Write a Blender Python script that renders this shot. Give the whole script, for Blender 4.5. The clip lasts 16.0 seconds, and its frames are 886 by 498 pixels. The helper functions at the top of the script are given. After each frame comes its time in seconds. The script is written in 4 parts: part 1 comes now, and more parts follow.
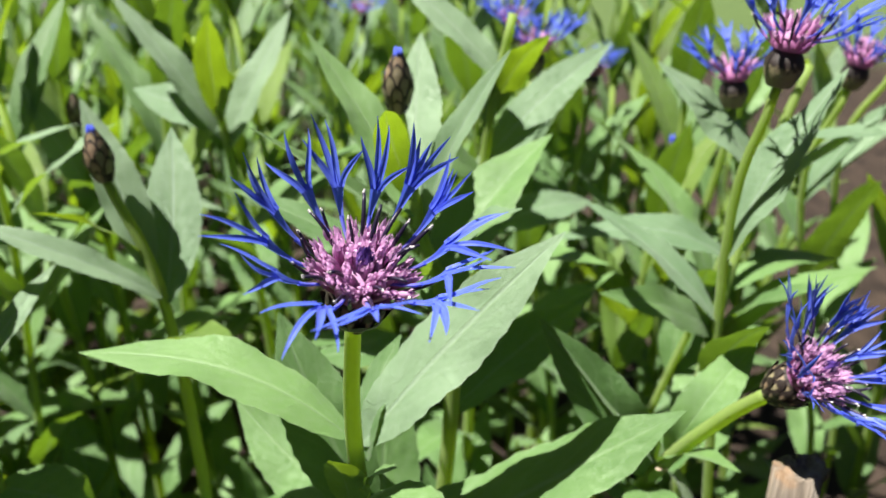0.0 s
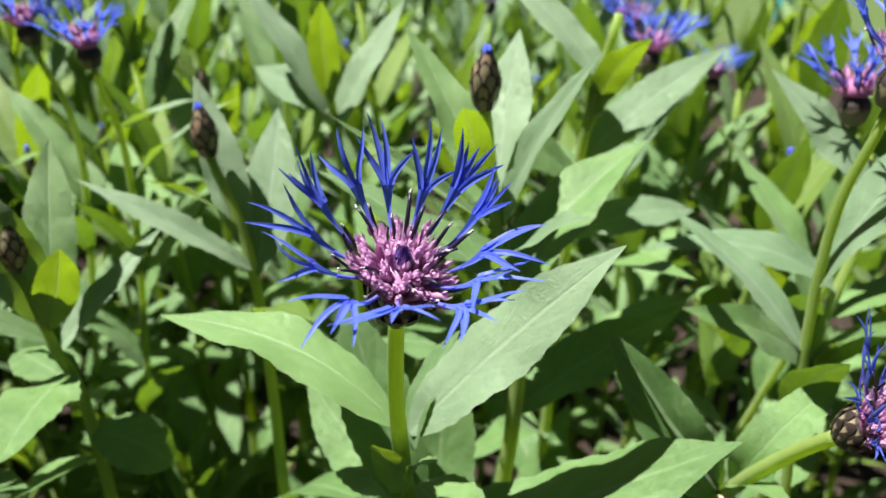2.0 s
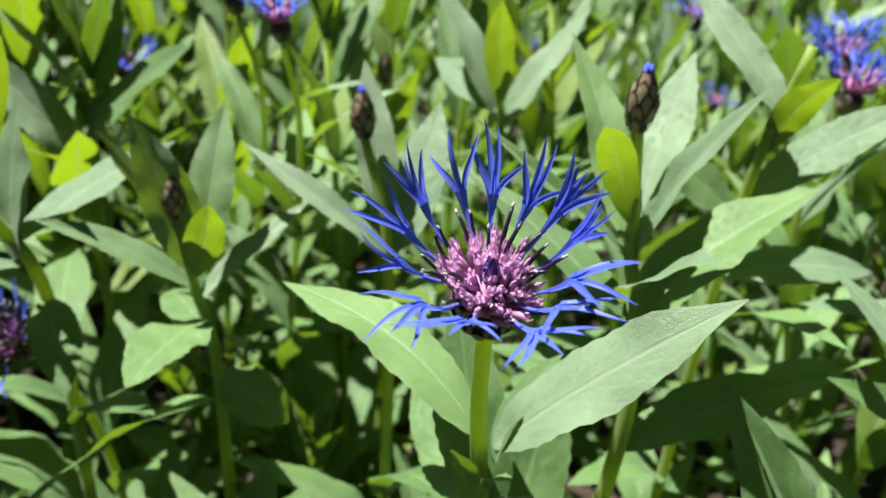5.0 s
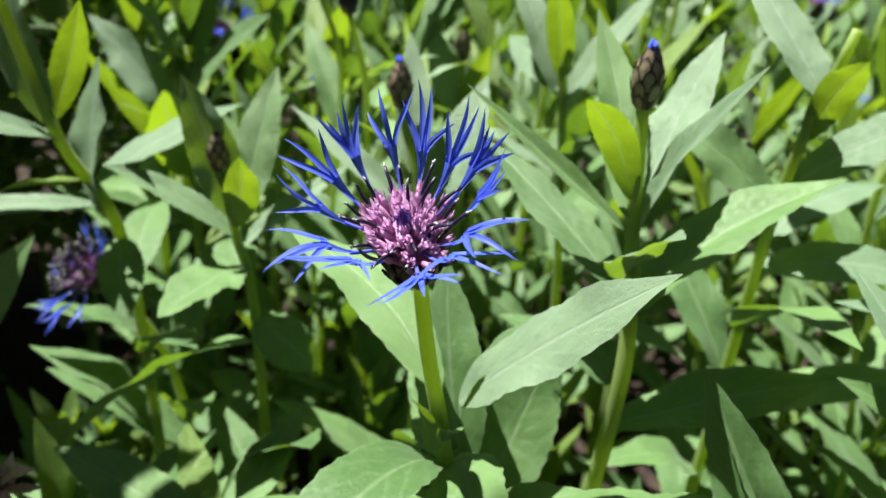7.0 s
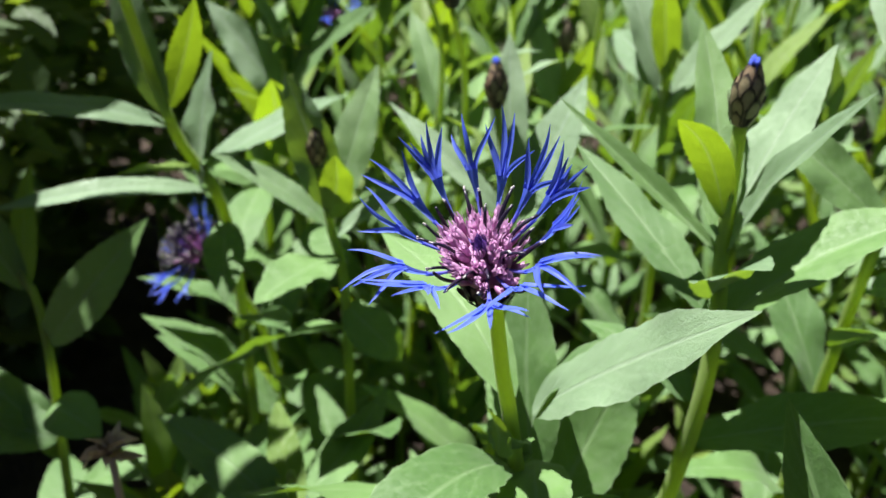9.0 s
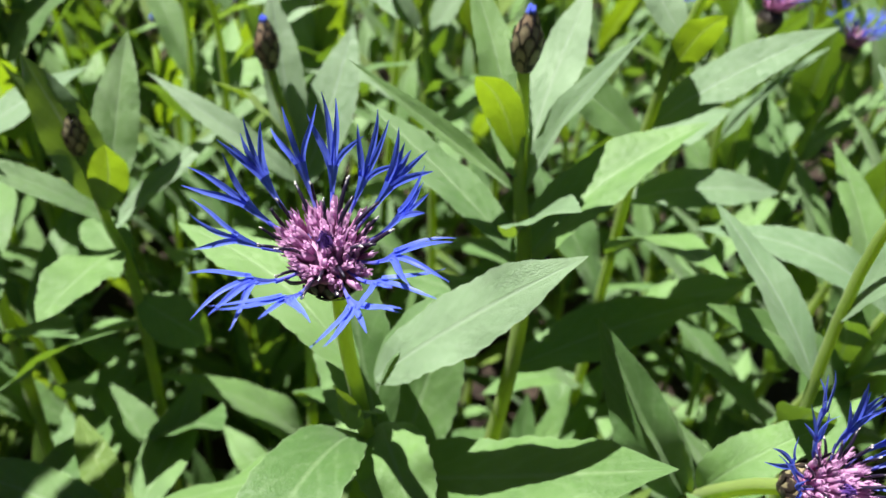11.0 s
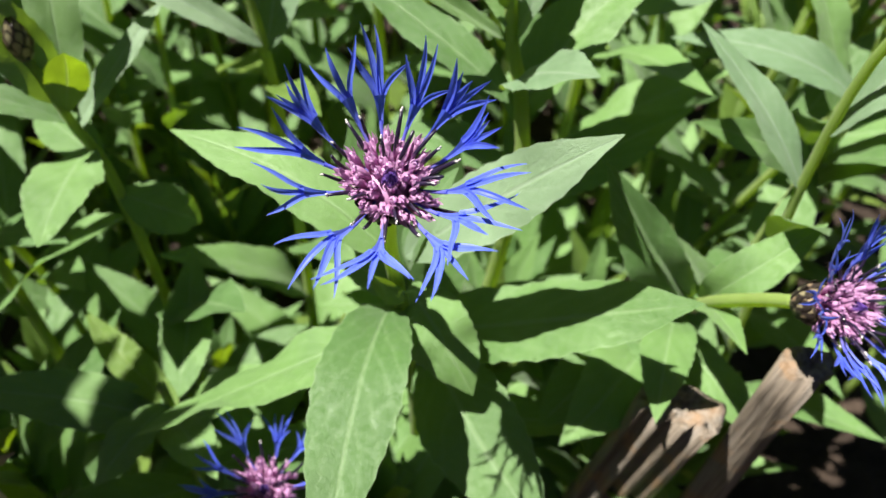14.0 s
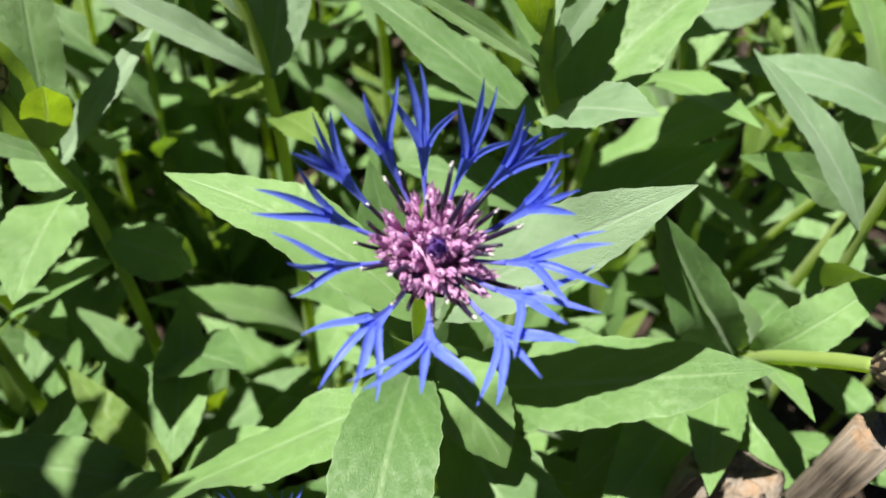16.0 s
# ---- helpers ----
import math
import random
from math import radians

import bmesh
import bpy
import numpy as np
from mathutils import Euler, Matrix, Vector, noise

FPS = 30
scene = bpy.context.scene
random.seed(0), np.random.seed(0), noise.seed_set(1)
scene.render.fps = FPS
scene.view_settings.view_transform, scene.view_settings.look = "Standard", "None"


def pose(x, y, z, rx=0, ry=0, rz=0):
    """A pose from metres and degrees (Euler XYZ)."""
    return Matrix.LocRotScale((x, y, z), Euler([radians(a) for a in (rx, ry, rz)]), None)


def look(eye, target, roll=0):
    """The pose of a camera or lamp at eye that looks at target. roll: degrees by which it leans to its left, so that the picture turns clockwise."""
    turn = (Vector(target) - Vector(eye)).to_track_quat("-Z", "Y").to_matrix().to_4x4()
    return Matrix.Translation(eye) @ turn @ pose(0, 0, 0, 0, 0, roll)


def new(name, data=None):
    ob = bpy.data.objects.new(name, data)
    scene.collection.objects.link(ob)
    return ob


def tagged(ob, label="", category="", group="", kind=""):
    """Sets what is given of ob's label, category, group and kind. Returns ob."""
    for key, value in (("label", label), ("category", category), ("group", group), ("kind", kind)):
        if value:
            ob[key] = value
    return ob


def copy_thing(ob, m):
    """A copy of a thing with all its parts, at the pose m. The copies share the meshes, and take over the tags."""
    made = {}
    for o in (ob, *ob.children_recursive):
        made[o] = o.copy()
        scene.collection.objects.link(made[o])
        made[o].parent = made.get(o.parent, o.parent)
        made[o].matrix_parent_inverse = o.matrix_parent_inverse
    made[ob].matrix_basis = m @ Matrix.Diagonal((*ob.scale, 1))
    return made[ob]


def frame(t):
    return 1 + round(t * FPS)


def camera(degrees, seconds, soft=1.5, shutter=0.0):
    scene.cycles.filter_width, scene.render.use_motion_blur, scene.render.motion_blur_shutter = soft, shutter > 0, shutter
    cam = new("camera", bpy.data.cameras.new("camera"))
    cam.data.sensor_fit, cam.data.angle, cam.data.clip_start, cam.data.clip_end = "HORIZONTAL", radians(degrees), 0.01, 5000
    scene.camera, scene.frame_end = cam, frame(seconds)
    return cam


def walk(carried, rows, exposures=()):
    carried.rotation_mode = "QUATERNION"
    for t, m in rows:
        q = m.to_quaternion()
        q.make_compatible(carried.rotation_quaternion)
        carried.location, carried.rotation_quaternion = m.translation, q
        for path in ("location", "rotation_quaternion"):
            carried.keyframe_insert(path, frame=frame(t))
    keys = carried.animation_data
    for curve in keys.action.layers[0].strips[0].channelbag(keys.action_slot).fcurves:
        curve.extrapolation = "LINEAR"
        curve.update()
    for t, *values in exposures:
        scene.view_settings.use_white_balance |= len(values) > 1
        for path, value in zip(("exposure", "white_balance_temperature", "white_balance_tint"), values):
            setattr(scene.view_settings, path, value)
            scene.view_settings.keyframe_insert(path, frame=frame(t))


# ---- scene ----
cam = camera(59.01, 16.0)
cam.data.dof.use_dof = True
cam.data.dof.focus_distance = 0.171
cam.data.dof.aperture_fstop = 15.5
ROWS = [
    (0, 0.0000, 0.0000, 0.5000, 68.00, 0.00, 0.00),
    (0.5, -0.0055, -0.0017, 0.4986, 67.74, -1.11, 2.10),
    (1, 0.0118, -0.0002, 0.4976, 67.88, -0.69, 5.81),
    (1.5, 0.0148, -0.0002, 0.4982, 67.64, -1.32, 8.54),
    (2, 0.0180, 0.0015, 0.5045, 66.78, -1.23, 10.60),
    (2.5, 0.0245, 0.0040, 0.5016, 67.28, -1.89, 13.83),
    (3, 0.0288, 0.0063, 0.4998, 67.46, -2.06, 16.37),
    (3.5, 0.0356, 0.0066, 0.5023, 66.96, -2.57, 18.71),
    (4, 0.0314, 0.0087, 0.5042, 66.38, -3.25, 21.73),
    (6.5, 0.0590, 0.0178, 0.5077, 64.62, -6.00, 34.13),
    (7, 0.0802, 0.0253, 0.5084, 63.83, -4.69, 37.90),
    (7.5, 0.0843, 0.0280, 0.5125, 63.16, -4.97, 40.05),
    (8, 0.0891, 0.0296, 0.5196, 62.25, -4.46, 43.65),
    (8.5, 0.0925, 0.0275, 0.5238, 61.55, -3.62, 46.70),
    (9, 0.0827, 0.0298, 0.5207, 61.16, -3.91, 45.88),
    (9.5, 0.0724, 0.0264, 0.5224, 60.54, -4.71, 39.03),
    (10, 0.0701, 0.0267, 0.5267, 60.15, -5.80, 32.85),
    (12.5, 0.0290, 0.0218, 0.5347, 49.55, -2.91, 19.55),
    (13, 0.0192, 0.0278, 0.5418, 46.46, -3.41, 17.67),
    (13.5, 0.0173, 0.0328, 0.5468, 42.22, -3.50, 16.18),
    (14, 0.0195, 0.0312, 0.5552, 40.65, -3.20, 15.04),
    (14.5, 0.0198, 0.0385, 0.5573, 39.96, -3.19, 14.82),
    (15, 0.0207, 0.0470, 0.5430, 40.61, -2.26, 14.79),
    (15.5, 0.0104, 0.0536, 0.5433, 40.78, -2.79, 14.86),
    (16, 0.0009, 0.0547, 0.5412, 41.66, -3.82, 14.14),
]
walk(cam, [(t, pose(*row)) for t, *row in ROWS], exposures=[(0.0, 1.63, 6380, 10), (4.0, 1.63, 6380, 10), (7.0, 1.69, 6220, 10), (10.0, 1.67, 6220, 10), (12.5, 1.62, 6480, 10), (16.0, 1.62, 6480, 10)])

# ---- light ----
TO_SUN = Vector((-0.37, -0.10, 0.92)).normalized()
sun_data = bpy.data.lights.new("sun", "SUN")
sun_data.energy, sun_data.angle, sun_data.color = 5.4, radians(0.53), (1.0, 0.955, 0.87)
sun = new("sun", sun_data)
sun.matrix_world = look(TO_SUN * 20, (0, 0, 0))
world = bpy.data.worlds.new("world")
scene.world = world
world.use_nodes = True
sky = world.node_tree.nodes.new("ShaderNodeTexSky")
sky.sky_type, sky.sun_disc = "NISHITA", False
sky.sun_elevation = math.asin(TO_SUN.z)
sky.sun_rotation = math.atan2(TO_SUN.x, TO_SUN.y)
background = world.node_tree.nodes["Background"]
background.inputs["Strength"].default_value = 0.010
world.node_tree.links.new(sky.outputs[0], background.inputs["Color"])


# ---- materials ----
class Nodes:
    """A short way to write node trees."""

    def __init__(self, name):
        self.mat = bpy.data.materials.new(name)
        self.mat.use_nodes = True
        self.tree = self.mat.node_tree
        self.tree.nodes.clear()
        self.out = self.add("ShaderNodeOutputMaterial")

    def add(self, kind, **settings):
        node = self.tree.nodes.new(kind)
        for key, value in settings.items():
            setattr(node, key, value)
        return node

    def link(self, a, b):
        self.tree.links.new(a, b)

    def put(self, value, socket):
        if isinstance(value, bpy.types.NodeSocket):
            self.link(value, socket)
        else:
            socket.default_value = value

    def math(self, op, a, b=0.0, c=0.0):
        node = self.add("ShaderNodeMath", operation=op)
        for value, socket in zip((a, b, c), node.inputs):
            self.put(value, socket)
        return node.outputs[0]

    def step(self, value, lo, hi, to_lo=0.0, to_hi=1.0):
        node = self.add("ShaderNodeMapRange", interpolation_type="SMOOTHSTEP")
        for v, socket in zip((value, lo, hi, to_lo, to_hi), node.inputs):
            self.put(v, socket)
        return node.outputs[0]

    def mix(self, factor, a, b):
        node = self.add("ShaderNodeMix", data_type="RGBA")
        self.put(factor, node.inputs[0])
        for value, socket in ((a, node.inputs[6]), (b, node.inputs[7])):
            self.put((*value, 1.0) if isinstance(value, tuple) else value, socket)
        return node.outputs[2]

    def noise(self, scale, detail=3.0, rough=0.55, vector=None, w=None):
        node = self.add("ShaderNodeTexNoise")
        node.inputs["Scale"].default_value, node.inputs["Detail"].default_value = scale, detail
        node.inputs["Roughness"].default_value = rough
        if vector is not None:
            self.link(vector, node.inputs["Vector"])
        return node.outputs["Fac"]

    def bump(self, height, strength, distance, normal=None):
        node = self.add("ShaderNodeBump")
        node.inputs["Strength"].default_value, node.inputs["Distance"].default_value = strength, distance
        self.link(height, node.inputs["Height"])
        if normal is not None:
            self.link(normal, node.inputs["Normal"])
        return node.outputs[0]

    def surface(self, color, rough=0.5, normal=None, specular=0.4, through_color=None, through_part=0.0, sheen=0.0):
        main = self.add("ShaderNodeBsdfPrincipled")
        self.put((*color, 1.0) if isinstance(color, tuple) else color, main.inputs["Base Color"])
        self.put(rough, main.inputs["Roughness"])
        main.inputs["Specular IOR Level"].default_value = specular
        main.inputs["Sheen Weight"].default_value = sheen
        if normal is not None:
            self.link(normal, main.inputs["Normal"])
        result = main.outputs[0]
        if through_color is not None:
            thin = self.add("ShaderNodeBsdfTranslucent")
            self.put((*through_color, 1.0) if isinstance(through_color, tuple) else through_color, thin.inputs["Color"])
            if normal is not None:
                self.link(normal, thin.inputs["Normal"])
            both = self.add("ShaderNodeMixShader")
            both.inputs[0].default_value = through_part
            self.link(result, both.inputs[1])
            self.link(thin.outputs[0], both.inputs[2])
            result = both.outputs[0]
        self.link(result, self.out.inputs["Surface"])
        return self.mat


def leaf_material(name, dark, light, vein, shine_through, part=0.38):
    n = Nodes(name)
    coord = n.add("ShaderNodeTexCoord")
    split = n.add("ShaderNodeSeparateXYZ")
    n.link(coord.outputs["UV"], split.inputs[0])
    across = n.math("ABSOLUTE", n.math("SUBTRACT", split.outputs[0], 0.5))
    along = split.outputs[1]
    rib = n.step(across, 0.008, 0.05, 1.0, 0.0)
    waver = n.math("MULTIPLY", n.noise(90.0, 2.0, 0.5, coord.outputs["Object"]), 1.1)
    phase = n.math("ADD", n.math("SUBTRACT", n.math("MULTIPLY", along, 7.0), n.math("MULTIPLY", across, 4.0)), waver)
    saw = n.math("ABSOLUTE", n.math("SUBTRACT", n.math("FRACT", phase), 0.5))
    side_vein = n.step(saw, 0.0, 0.22, 1.0, 0.0)
    pucker = n.noise(150.0, 3.0, 0.5, coord.outputs["Object"])
    patch = n.noise(55.0, 4.0, 0.6, coord.outputs["Object"])
    fine = n.noise(900.0, 3.0, 0.7, coord.outputs["Object"])
    hairs = n.noise(2600.0, 2.0, 0.6, coord.outputs["Object"])
    info = n.add("ShaderNodeObjectInfo")
    tone = n.math("ADD", n.math("MULTIPLY", patch, 0.6), n.math("MULTIPLY", info.outputs["Random"], 0.5))
    color = n.mix(n.step(tone, 0.25, 0.85), dark, light)
    color = n.mix(n.math("MULTIPLY", n.step(fine, 0.5, 0.75), 0.22), color, vein)
    color = n.mix(n.math("MULTIPLY", side_vein, 0.10), color, vein)
    rim = n.step(across, 0.485, 0.498)
    color = n.mix(n.math("MULTIPLY", rim, 0.5), color, vein)
    color = n.mix(n.math("MULTIPLY", rib, 0.32), color, vein)
    cells = n.add("ShaderNodeTexVoronoi", feature="SMOOTH_F1")
    cells.inputs["Scale"].default_value = 300.0
    bent = n.add("ShaderNodeVectorMath", operation="ADD")
    n.link(coord.outputs["Object"], bent.inputs[0])
    shift = n.add("ShaderNodeTexNoise")
    shift.inputs["Scale"].default_value = 120.0
    small = n.add("ShaderNodeVectorMath", operation="SCALE")
    small.inputs["Scale"].default_value = 0.006
    n.link(shift.outputs["Color"], small.inputs[0])
    n.link(small.outputs[0], bent.inputs[1])
    n.link(bent.outputs[0], cells.inputs["Vector"])
    quilt = n.math("MULTIPLY", n.step(cells.outputs["Distance"], 0.05, 0.75, 1.0, 0.0), 0.50)
    height = n.math("SUBTRACT", n.math("ADD", n.math("ADD", n.math("MULTIPLY", fine, 0.20), quilt), n.math("MULTIPLY", pucker, 0.45)), n.math("ADD", n.math("MULTIPLY", side_vein, 0.11), n.math("MULTIPLY", rib, 0.5)))
    normal = n.bump(height, 0.45, 0.0010)
    normal = n.bump(hairs, 0.25, 0.0002, normal)
    glow = n.mix(n.math("MULTIPLY", rib, 0.5), shine_through, vein)
    return n.surface(color, n.step(fine, 0.2, 0.8, 0.46, 0.60), normal, 0.50, glow, part, 0.10)


M_LEAF = leaf_material("leaf", (0.046, 0.108, 0.023), (0.102, 0.196, 0.050), (0.195, 0.280, 0.138), (0.225, 0.400, 0.016), 0.21)
M_PALE = leaf_material("felted leaf", (0.090, 0.165, 0.076), (0.170, 0.256, 0.146), (0.285, 0.355, 0.255), (0.240, 0.390, 0.022), 0.30)
M_YOUNG = leaf_material("young leaf", (0.085, 0.160, 0.018), (0.145, 0.230, 0.032), (0.220, 0.295, 0.090), (0.225, 0.345, 0.008), 0.43)
M_SHRUB = leaf_material("shrub leaf", (0.030, 0.066, 0.015), (0.066, 0.120, 0.024), (0.096, 0.150, 0.048), (0.204, 0.288, 0.018), 0.4)


def stem_material():
    n = Nodes("stem")
    coord = n.add("ShaderNodeTexCoord")
    info = n.add("ShaderNodeObjectInfo")
    patch = n.noise(70.0, 3.0, 0.6, coord.outputs["Object"])
    fine = n.noise(1500.0, 2.0, 0.6, coord.outputs["Object"])
    color = n.mix(n.step(n.math("ADD", patch, n.math("MULTIPLY", info.outputs["Random"], 0.3)), 0.35, 0.85), (0.200, 0.300, 0.065), (0.295, 0.400, 0.125))
    color = n.mix(n.math("MULTIPLY", n.step(fine, 0.5, 0.8), 0.35), color, (0.252, 0.300, 0.162))
    return n.surface(color, 0.55, n.bump(fine, 0.4, 0.0003), 0.35, (0.470, 0.600, 0.060), 0.58, 0.1)


M_STEM = stem_material()


def petal_material():
    n = Nodes("blue petal")
    coord = n.add("ShaderNodeTexCoord")
    split = n.add("ShaderNodeSeparateXYZ")
    n.link(coord.outputs["UV"], split.inputs[0])
    info = n.add("ShaderNodeObjectInfo")
    streak = n.math("ABSOLUTE", n.math("SUBTRACT", n.math("FRACT", n.math("MULTIPLY", split.outputs[0], 3.0)), 0.5))
    fine = n.noise(500.0, 3.0, 0.6, coord.outputs["Object"])
    tone = n.math("ADD", n.math("MULTIPLY", fine, 0.55), n.math("MULTIPLY", info.outputs["Random"], 0.4))
    blue = n.mix(n.step(tone, 0.2, 0.8), (0.062, 0.098, 0.560), (0.125, 0.185, 0.740))
    blue = n.mix(n.math("MULTIPLY", n.step(streak, 0.0, 0.16, 1.0, 0.0), 0.35), blue, (0.018, 0.024, 0.300))
    tube = n.mix(fine, (0.16, 0.10, 0.36), (0.30, 0.24, 0.55))
    color = n.mix(n.step(split.outputs[1], 0.10, 0.46), tube, blue)
    return n.surface(color, 0.45, n.bump(streak, 0.4, 0.0003), 0.35, n.mix(0.5, blue, (0.12, 0.20, 0.90)), 0.45, 0.05)


M_PETAL = petal_material()


def ramp_material(name, low, high, at_lo, at_hi, rough=0.5, part=0.2, grain=900.0):
    """Colour that runs along a small piece, with grain."""
    n = Nodes(name)
    coord = n.add("ShaderNodeTexCoord")
    split = n.add("ShaderNodeSeparateXYZ")
    n.link(coord.outputs["UV"], split.inputs[0])
    info = n.add("ShaderNodeObjectInfo")
    fine = n.noise(grain, 3.0, 0.6, coord.outputs["Object"])
    wob = n.math("ADD", split.outputs[1], n.math("MULTIPLY", n.math("SUBTRACT", n.math("ADD", fine, n.math("MULTIPLY", info.outputs["Random"], 0.6)), 0.8), 0.35))
    color = n.mix(n.step(wob, at_lo, at_hi), low, high)
    return n.surface(color, rough, n.bump(fine, 0.35, 0.0003), 0.4, color, part)


M_FLORET = ramp_material("pink floret", (0.46, 0.17, 0.37), (0.60, 0.36, 0.58), 0.45, 1.05, 0.5, 0.45)
M_TUFT = ramp_material("violet young floret", (0.30, 0.14, 0.42), (0.075, 0.035, 0.20), 0.45, 0.95, 0.4, 0.2)
M_ANTHER = ramp_material("dark anther", (0.40, 0.15, 0.40), (0.010, 0.006, 0.020), 0.32, 0.55, 0.4, 0.0)
M_POLLEN = ramp_material("pollen", (0.372, 0.330, 0.348), (0.480, 0.456, 0.444), 0.1, 0.9, 0.7, 0.1)


def bract_material(name, rim_from, rim_to):
    n = Nodes(name)
    coord = n.add("ShaderNodeTexCoord")
    split = n.add("ShaderNodeSeparateXYZ")
    n.link(coord.outputs["UV"], split.inputs[0])
    edge = n.math("MAXIMUM", n.math("MULTIPLY", n.math("ABSOLUTE", n.math("SUBTRACT", split.outputs[0], 0.5)), 2.0), n.math("MULTIPLY", split.outputs[1], 0.98))
    fine = n.noise(700.0, 3.0, 0.7, coord.outputs["Object"])
    info = n.add("ShaderNodeObjectInfo")
    rim = n.step(n.math("ADD", edge, n.math("MULTIPLY", n.math("SUBTRACT", fine, 0.5), 0.5)), rim_from, rim_to)
    body = n.mix(info.outputs["Random"], (0.165, 0.160, 0.085), (0.190, 0.125, 0.080))
    body = n.mix(n.math("MULTIPLY", n.step(fine, 0.45, 0.7), 0.5), body, (0.270, 0.250, 0.165))
    color = n.mix(rim, body, (0.018, 0.012, 0.010))
    return n.surface(color, 0.55, n.bump(fine, 0.5, 0.0004), 0.4)


M_BRACT = bract_material("bract", 0.66, 0.80)
M_CUP = bract_material("cup bract", 0.34, 0.50)


def soil_material():
    n = Nodes("soil")
    coord = n.add("ShaderNodeTexCoord")
    v = coord.outputs["Object"]
    large, clod, grit = n.noise(1.3, 4.0, 0.6, v), n.noise(22.0, 5.0, 0.65, v), n.noise(260.0, 3.0, 0.7, v)
    color = n.mix(n.step(clod, 0.3, 0.7), (0.012, 0.008, 0.006), (0.045, 0.031, 0.022))
    color = n.mix(n.math("MULTIPLY", n.step(grit, 0.5, 0.75), 0.5), color, (0.110, 0.082, 0.062))
    place = n.add("ShaderNodeSeparateXYZ")
    n.link(v, place.inputs[0])
    lawn = n.step(n.math("ADD", place.outputs[1], n.math("MULTIPLY", large, 1.4)), 3.6, 4.6)
    color = n.mix(lawn, color, n.mix(clod, (0.04, 0.07, 0.02), (0.09, 0.13, 0.04)))
    height = n.math("ADD", clod, n.math("MULTIPLY", grit, 0.25))
    return n.surface(color, 0.9, n.bump(height, 0.9, 0.02), 0.2)


def wood_material():
    n = Nodes("weathered wood")
    coord = n.add("ShaderNodeTexCoord")
    scale = n.add("ShaderNodeMapping")
    scale.inputs["Scale"].default_value = (1.0, 1.0, 0.06)
    n.link(coord.outputs["Object"], scale.inputs["Vector"])
    grain = n.noise(520.0, 4.0, 0.65, scale.outputs[0])
    wide = n.noise(120.0, 3.0, 0.6, scale.outputs[0])
    spot = n.noise(60.0, 3.0, 0.6, coord.outputs["Object"])
    color = n.mix(n.step(grain, 0.3, 0.7), (0.075, 0.06, 0.045), (0.19, 0.157, 0.122))
    color = n.mix(n.step(wide, 0.45, 0.7), color, (0.185, 0.165, 0.142))
    color = n.mix(n.math("MULTIPLY", n.step(spot, 0.52, 0.66), 0.6), color, (0.22, 0.13, 0.065))
    return n.surface(color, 0.8, n.bump(grain, 0.8, 0.0015), 0.25)


def dry_material():
    n = Nodes("dry petal")
    coord = n.add("ShaderNodeTexCoord")
    info = n.add("ShaderNodeObjectInfo")
    fine = n.noise(600.0, 3.0, 0.65, coord.outputs["Object"])
    color = n.mix(n.step(n.math("ADD", fine, n.math("MULTIPLY", info.outputs["Random"], 0.4)), 0.3, 0.9), (0.22, 0.15, 0.09), (0.52, 0.42, 0.31))
    return n.surface(color, 0.8, n.bump(fine, 0.5, 0.0004), 0.2, (0.5, 0.35, 0.2), 0.2)


M_SOIL, M_WOOD, M_DRY = soil_material(), wood_material(), dry_material()


# ---- mesh helpers ----
UP = Vector((0, 0, 1))


def mesh_of(name, verts, faces, uvs, materials, slots=None):
    me = bpy.data.meshes.new(name)
    me.from_pydata([tuple(v) for v in verts], [], faces)
    layer = me.uv_layers.new(name="UVMap")
    for loop in me.loops:
        layer.data[loop.index].uv = uvs[loop.vertex_index]
    for mat in materials if isinstance(materials, (list, tuple)) else [materials]:
        me.materials.append(mat)
    for poly in me.polygons:
        poly.use_smooth = True
        if slots:
            poly.material_index = slots[poly.index]
    return me


def part(name, me, parent, label="", m=None):
    """One mesh object under a thing or a part."""
    ob = new(name, me)
    ob.parent = parent
    if m is not None:
        ob.matrix_basis = m
    return tagged(ob, label)


